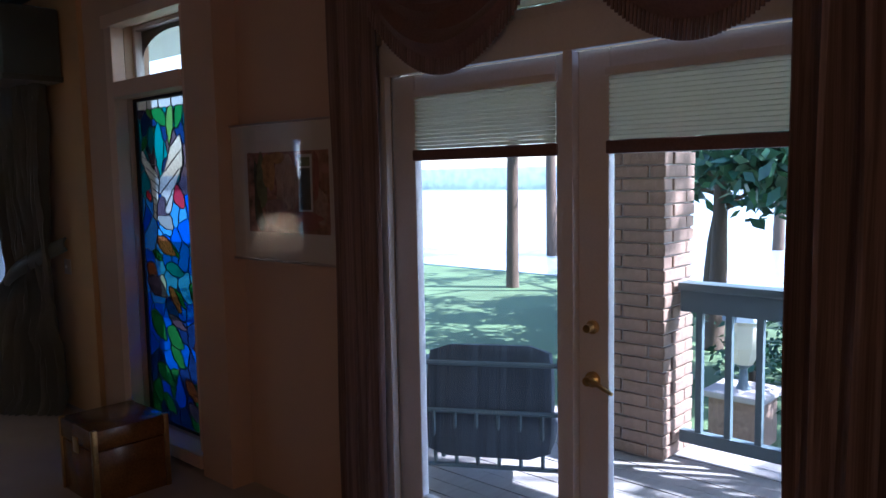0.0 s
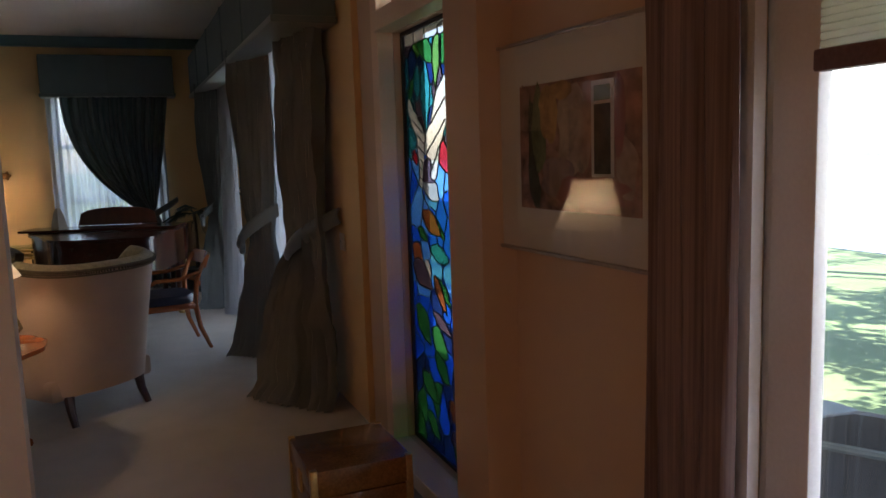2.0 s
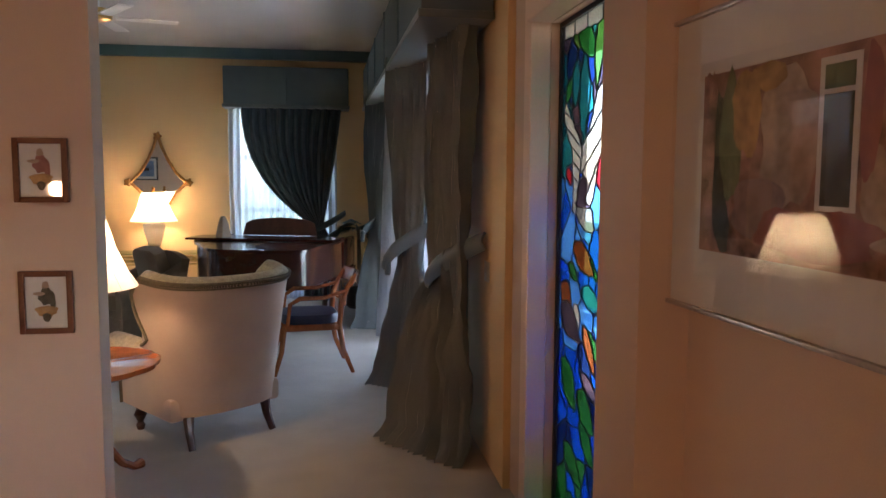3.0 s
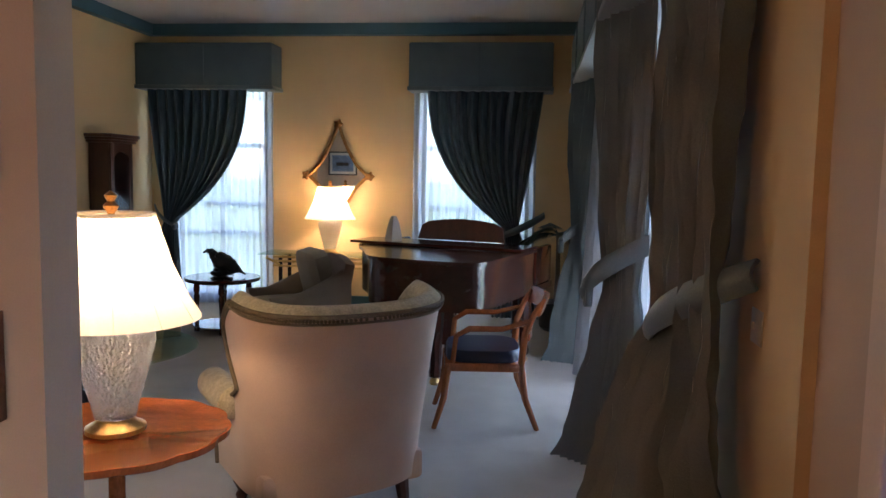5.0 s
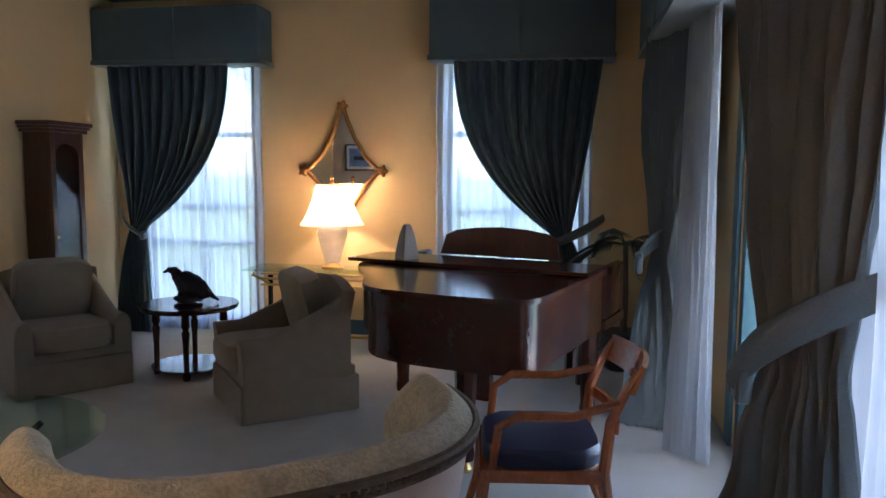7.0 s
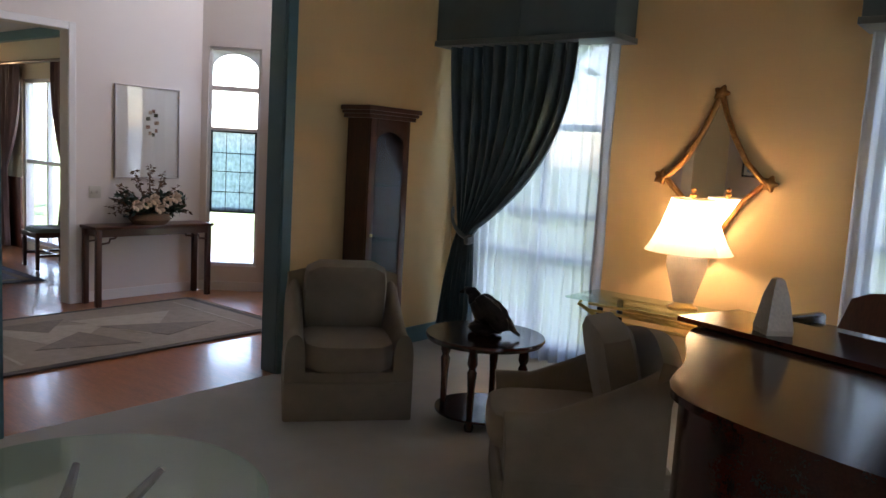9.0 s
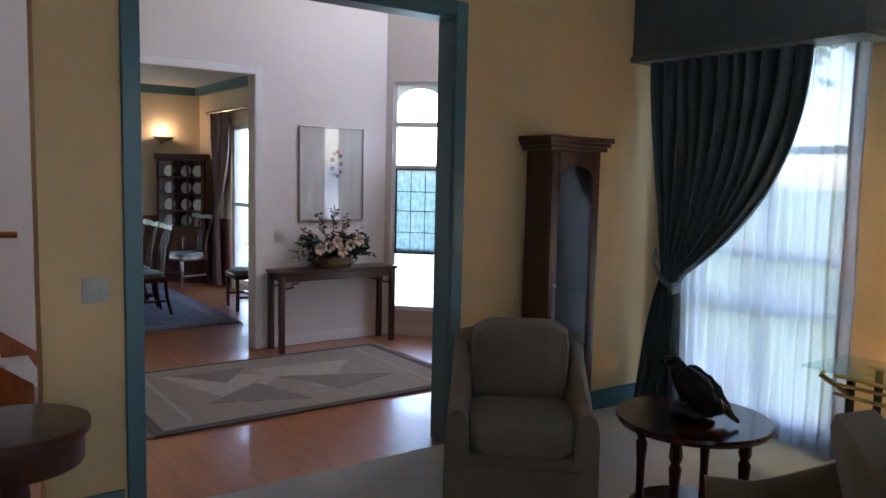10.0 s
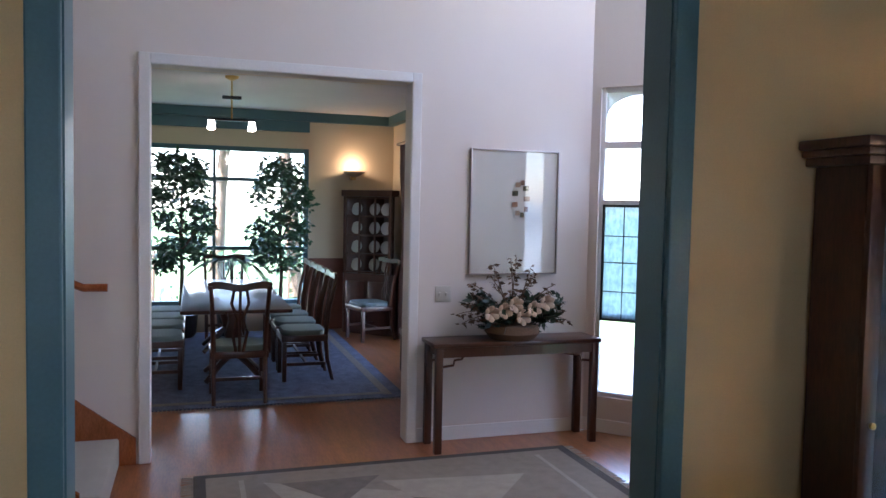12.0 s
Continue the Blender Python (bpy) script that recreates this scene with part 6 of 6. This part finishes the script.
# ---- outdoors ----
structure("ground", B(-300, -300, -1.5, 300, 300, -1.3), M["grass"], "shaded green lawn", "ground")
# out of view; added to block direct sun from the doors and east windows
structure("roof_porch", B(3.16, -6, 3.35, 5.7, 12.5, 3.5), M["trim_white"], "white porch roof, unseen, added to keep sun off the east windows", "roof")
structure("wall_deck_base", B(3.16, -6, -1.3, 5.55, 12.5, -0.14), M["mortar"], "rendered base of the deck", "wall")
dk = tagged(new("deck"), "weathered grey deck boards", "deck", kind="structure")
for k in range(17):
    x = 3.18 + 0.142 * k
    part("board", B(x, -5.9, -0.135, x + 0.134, 12.4, -0.10 - 0.002 * (k % 2)), M["deck"], dk, smooth=False)
r = thing("railing", "blue-grey painted deck railing with square balusters", "railing")
for y0, y1 in ((-5.8, 1.12),):
    part("top_rail", B(5.14, y0, 1.0, 5.28, y1, 1.05, bevel=0.006), M["rail"], r)
    part("under_rail", B(5.18, y0, 0.86, 5.24, y1, 1.0), M["rail"], r)
    part("bottom_rail", B(5.18, y0, 0.0, 5.24, y1, 0.08), M["rail"], r)
for k in range(32):
    y = 1.00 - 0.19 * k
    if y > -5.7:
        part("baluster", B(5.19, y - 0.02, 0.08, 5.23, y + 0.02, 0.86), M["rail"], r)


def patio_chair(at, turn):
    th = thing("patio_chair", "dark metal patio armchair with striped cushions", "chair", at, turn, "patio chairs")
    cush = mat("dark_striped_canvas", (0.055, 0.075, 0.10), 0.8, scale=6, vary=0.5, fine=14, stretch=(6, 0.1, 0.1))
    part("back_cushion", pillow(0.72, 0.14, 0.62, None, m=pose(0, -0.24, 0.56, -10)), cush, th)
    part("seat_cushion", pillow(0.70, 0.62, 0.13, (0, 0.06, 0.30)), cush, th)
    for z, y in ((0.52, -0.33), (0.20, -0.30), (0.80, -0.37)):
        part("back_bar", tube([(-0.40, y, z), (0.40, y, z)], 0.014), M["rail"], th)
    for k in range(6):
        x = -0.30 + 0.12 * k
        part("back_slat", tube([(x, -0.30, 0.20), (x, -0.335, 0.52)], 0.012, 6), M["rail"], th)
    for s in (-1, 1):
        part("leg", tube([(s * 0.40, -0.38, 0.84), (s * 0.40, -0.31, 0.2), (s * 0.40, -0.34, -0.0)], 0.016), M["rail"], th)
        part("leg", tube([(s * 0.40, -0.33, 0.46), (s * 0.42, 0.1, 0.48), (s * 0.41, 0.34, 0.42), (s * 0.40, 0.34, 0.0)], 0.016), M["rail"], th)


patio_chair((4.03, 1.72, -0.06), -60)
pt = thing("patio_table", "small round metal patio table", "table", (4.35, 2.6, -0.10))
part("tabletop", lathe([(0.30, 0.53), (0.31, 0.54), (0.30, 0.55), (0.0001, 0.55)], 32), M["rail"], pt)
for k in range(3):
    a = 2.1 * k
    part("leg", tube([(0.05 * math.cos(a), 0.05 * math.sin(a), 0.53), (0.12 * math.cos(a), 0.12 * math.sin(a), 0.3), (0.25 * math.cos(a), 0.25 * math.sin(a), 0)], 0.011), M["black_metal"], pt)
ln = thing("garden_lantern", "white glass lantern on a brick garden pier", "lamp", (9.0, 2.17, -1.3))
part("pier", B(-0.28, -0.28, 0, 0.28, 0.28, 0.55, bevel=0.01), M["brick"], ln)
part("cap", B(-0.34, -0.34, 0.55, 0.34, 0.34, 0.62, bevel=0.01), M["mortar"], ln)
part("post", lathe([(0.08, 0.62), (0.05, 0.70), (0.04, 0.85), (0.10, 0.90)], 14), M["rail"], ln)
part("lantern", lathe([(0.10, 0.90), (0.20, 1.1), (0.22, 1.35), (0.2, 1.4)], 8), M["blind"], ln, "white glass lantern", smooth=False)
part("cap_roof", lathe([(0.25, 1.4), (0.12, 1.55), (0.02, 1.65)], 8), M["rail"], ln, smooth=False)


def tree(at, h, r, seed, label, leaf):
    random.seed(seed)
    th = thing("tree", label, "tree", at, 0, "garden trees")
    lx, ly = random.uniform(-0.8, 0.8), random.uniform(-0.8, 0.8)
    part("trunk", tube([(0, 0, 0), (lx * 0.3, ly * 0.2, h * 0.3), (lx * 0.5, ly * 0.7, h * 0.6), (lx, ly, h * 0.92)], [r * 1.2, r, r * 0.75, r * 0.25], 10), M["bark"], th)
    bm = bmesh.new()
    for k in range(12):
        a, z = random.uniform(0, 6.3), h * random.uniform(0.45, 0.85)
        L = h * random.uniform(0.18, 0.30)
        e = Vector((lx * 0.6 + L * math.cos(a), ly * 0.6 + L * math.sin(a), z + L * 0.5))
        part("limb", tube([(lx * 0.55, ly * 0.6, z), (lx * 0.6 + 0.5 * L * math.cos(a), ly * 0.6 + 0.5 * L * math.sin(a), z + L * 0.15), e], [r * 0.4, r * 0.25, r * 0.08], 6), M["bark"], th)
        for j in range(5):
            leaf_cluster(bm, e + Vector((random.uniform(-1, 1), random.uniform(-1, 1), random.uniform(-0.9, 0.5))) * L * 0.45, 0.28, 45, (0.55, 0.55, 0.42), 0.5)
    tagged(part("crown", bm, leaf, th, smooth=False), kind="stuff")


for k, (x, y, h, r) in enumerate(((14, 6.5, 9, 0.20), (17, 11.5, 11, 0.25), (15, 2.6, 10, 0.26), (21, 4, 12, 0.3), (24, 15, 11, 0.3), (13, -2.5, 10, 0.3), (30, 9, 12, 0.3), (20, -3, 11, 0.3), (9.5, 8.2, 8, 0.2), (11, -8, 12, 0.35), (16, -9, 12, 0.35), (-19, 6, 9, 0.25), (-17, 10, 9, 0.25), (-24, 8.5, 11, 0.3), (-9, 19, 9, 0.25), (-4, 22, 10, 0.25), (13.2, 4.3, 4.6, 0.24), (12.0, 2.3, 4.2, 0.2), (16.5, 5.8, 5.0, 0.28))):
    tree((x, y, -1.3), h, r * 0.6, 40 + k, "leafy garden tree with a slanting grey trunk", M["leaf"])


def shrub(at, r, seed):
    random.seed(seed)
    th = thing("shrub", "yellow-green leafy garden shrub", "bush", at, 0, "garden shrubs")
    part("stem", tube([(0, 0, 0), (0.05, 0.02, r), (0.0, 0.05, r * 2.2)], [0.05, 0.04, 0.02], 6), M["bark"], th)
    bm = bmesh.new()
    for k in range(14):
        leaf_cluster(bm, (random.uniform(-r, r), random.uniform(-r, r), random.uniform(0.3, 2.4) * r), 0.14, 40, (r * 0.5, r * 0.5, r * 0.5))
    tagged(part("foliage", bm, M["leaf"], th, smooth=False), kind="stuff")


for k, (x, y, r_) in enumerate(((10.2, 4.2, 0.6), (9.6, 0.9, 0.7), (12, 1.0, 0.9), (11.5, 3.0, 0.5), (-13.5, 7.2, 1.0), (-13.8, 9.4, 0.9), (-7.6, 15.0, 0.8))):
    shrub((x, y, -1.3), r_, 80 + k)
structure("water", B(19.5, -260, -1.3, 119, 260, -1.27), mat("pale_lake_water", (0.30, 0.36, 0.38), 0.22, scale=0.7, vary=0.15, bump=0.25, fine=4), "pale glittering lake beyond the lawn", "water")
# haze over the far trees is painted into this pale colour
structure("backdrop", B(120, -250, -1.3, 121, 250, 3.0), mat("far_trees_painted_haze", (0.70, 0.75, 0.76), 0.95, scale=0.08, vary=0.3, fine=0.6), "distant line of trees with haze painted into its pale colour", "backdrop")

# brick column of the porch
col = tagged(new("brick_column"), "buff brown brick porch column", "column")
part("core", B(5.02, 1.16, -0.10, 5.40, 1.54, 3.35), M["mortar"], col)
brick_mesh = bpy.data.meshes.new("brick")
bm = B(-0.145, -0.055, -0.036, 0.145, 0.055, 0.036, bevel=0.006)
bm.to_mesh(brick_mesh)
bm.free()
brick_mesh.materials.append(M["brick"])
random.seed(2)
for k in range(42):
    z = -0.05 + k * 0.082
    flip = k % 2
    for q in range(4):
        b = new("brick", brick_mesh)
        b.parent = col
        a = 90 * q
        off = Matrix.Translation((5.21, 1.35, z)) @ pose(0, 0, 0, 0, 0, a) @ pose((0.06 if flip else -0.06), -0.155 + random.uniform(-0.003, 0.002), 0)
        b.matrix_basis = off
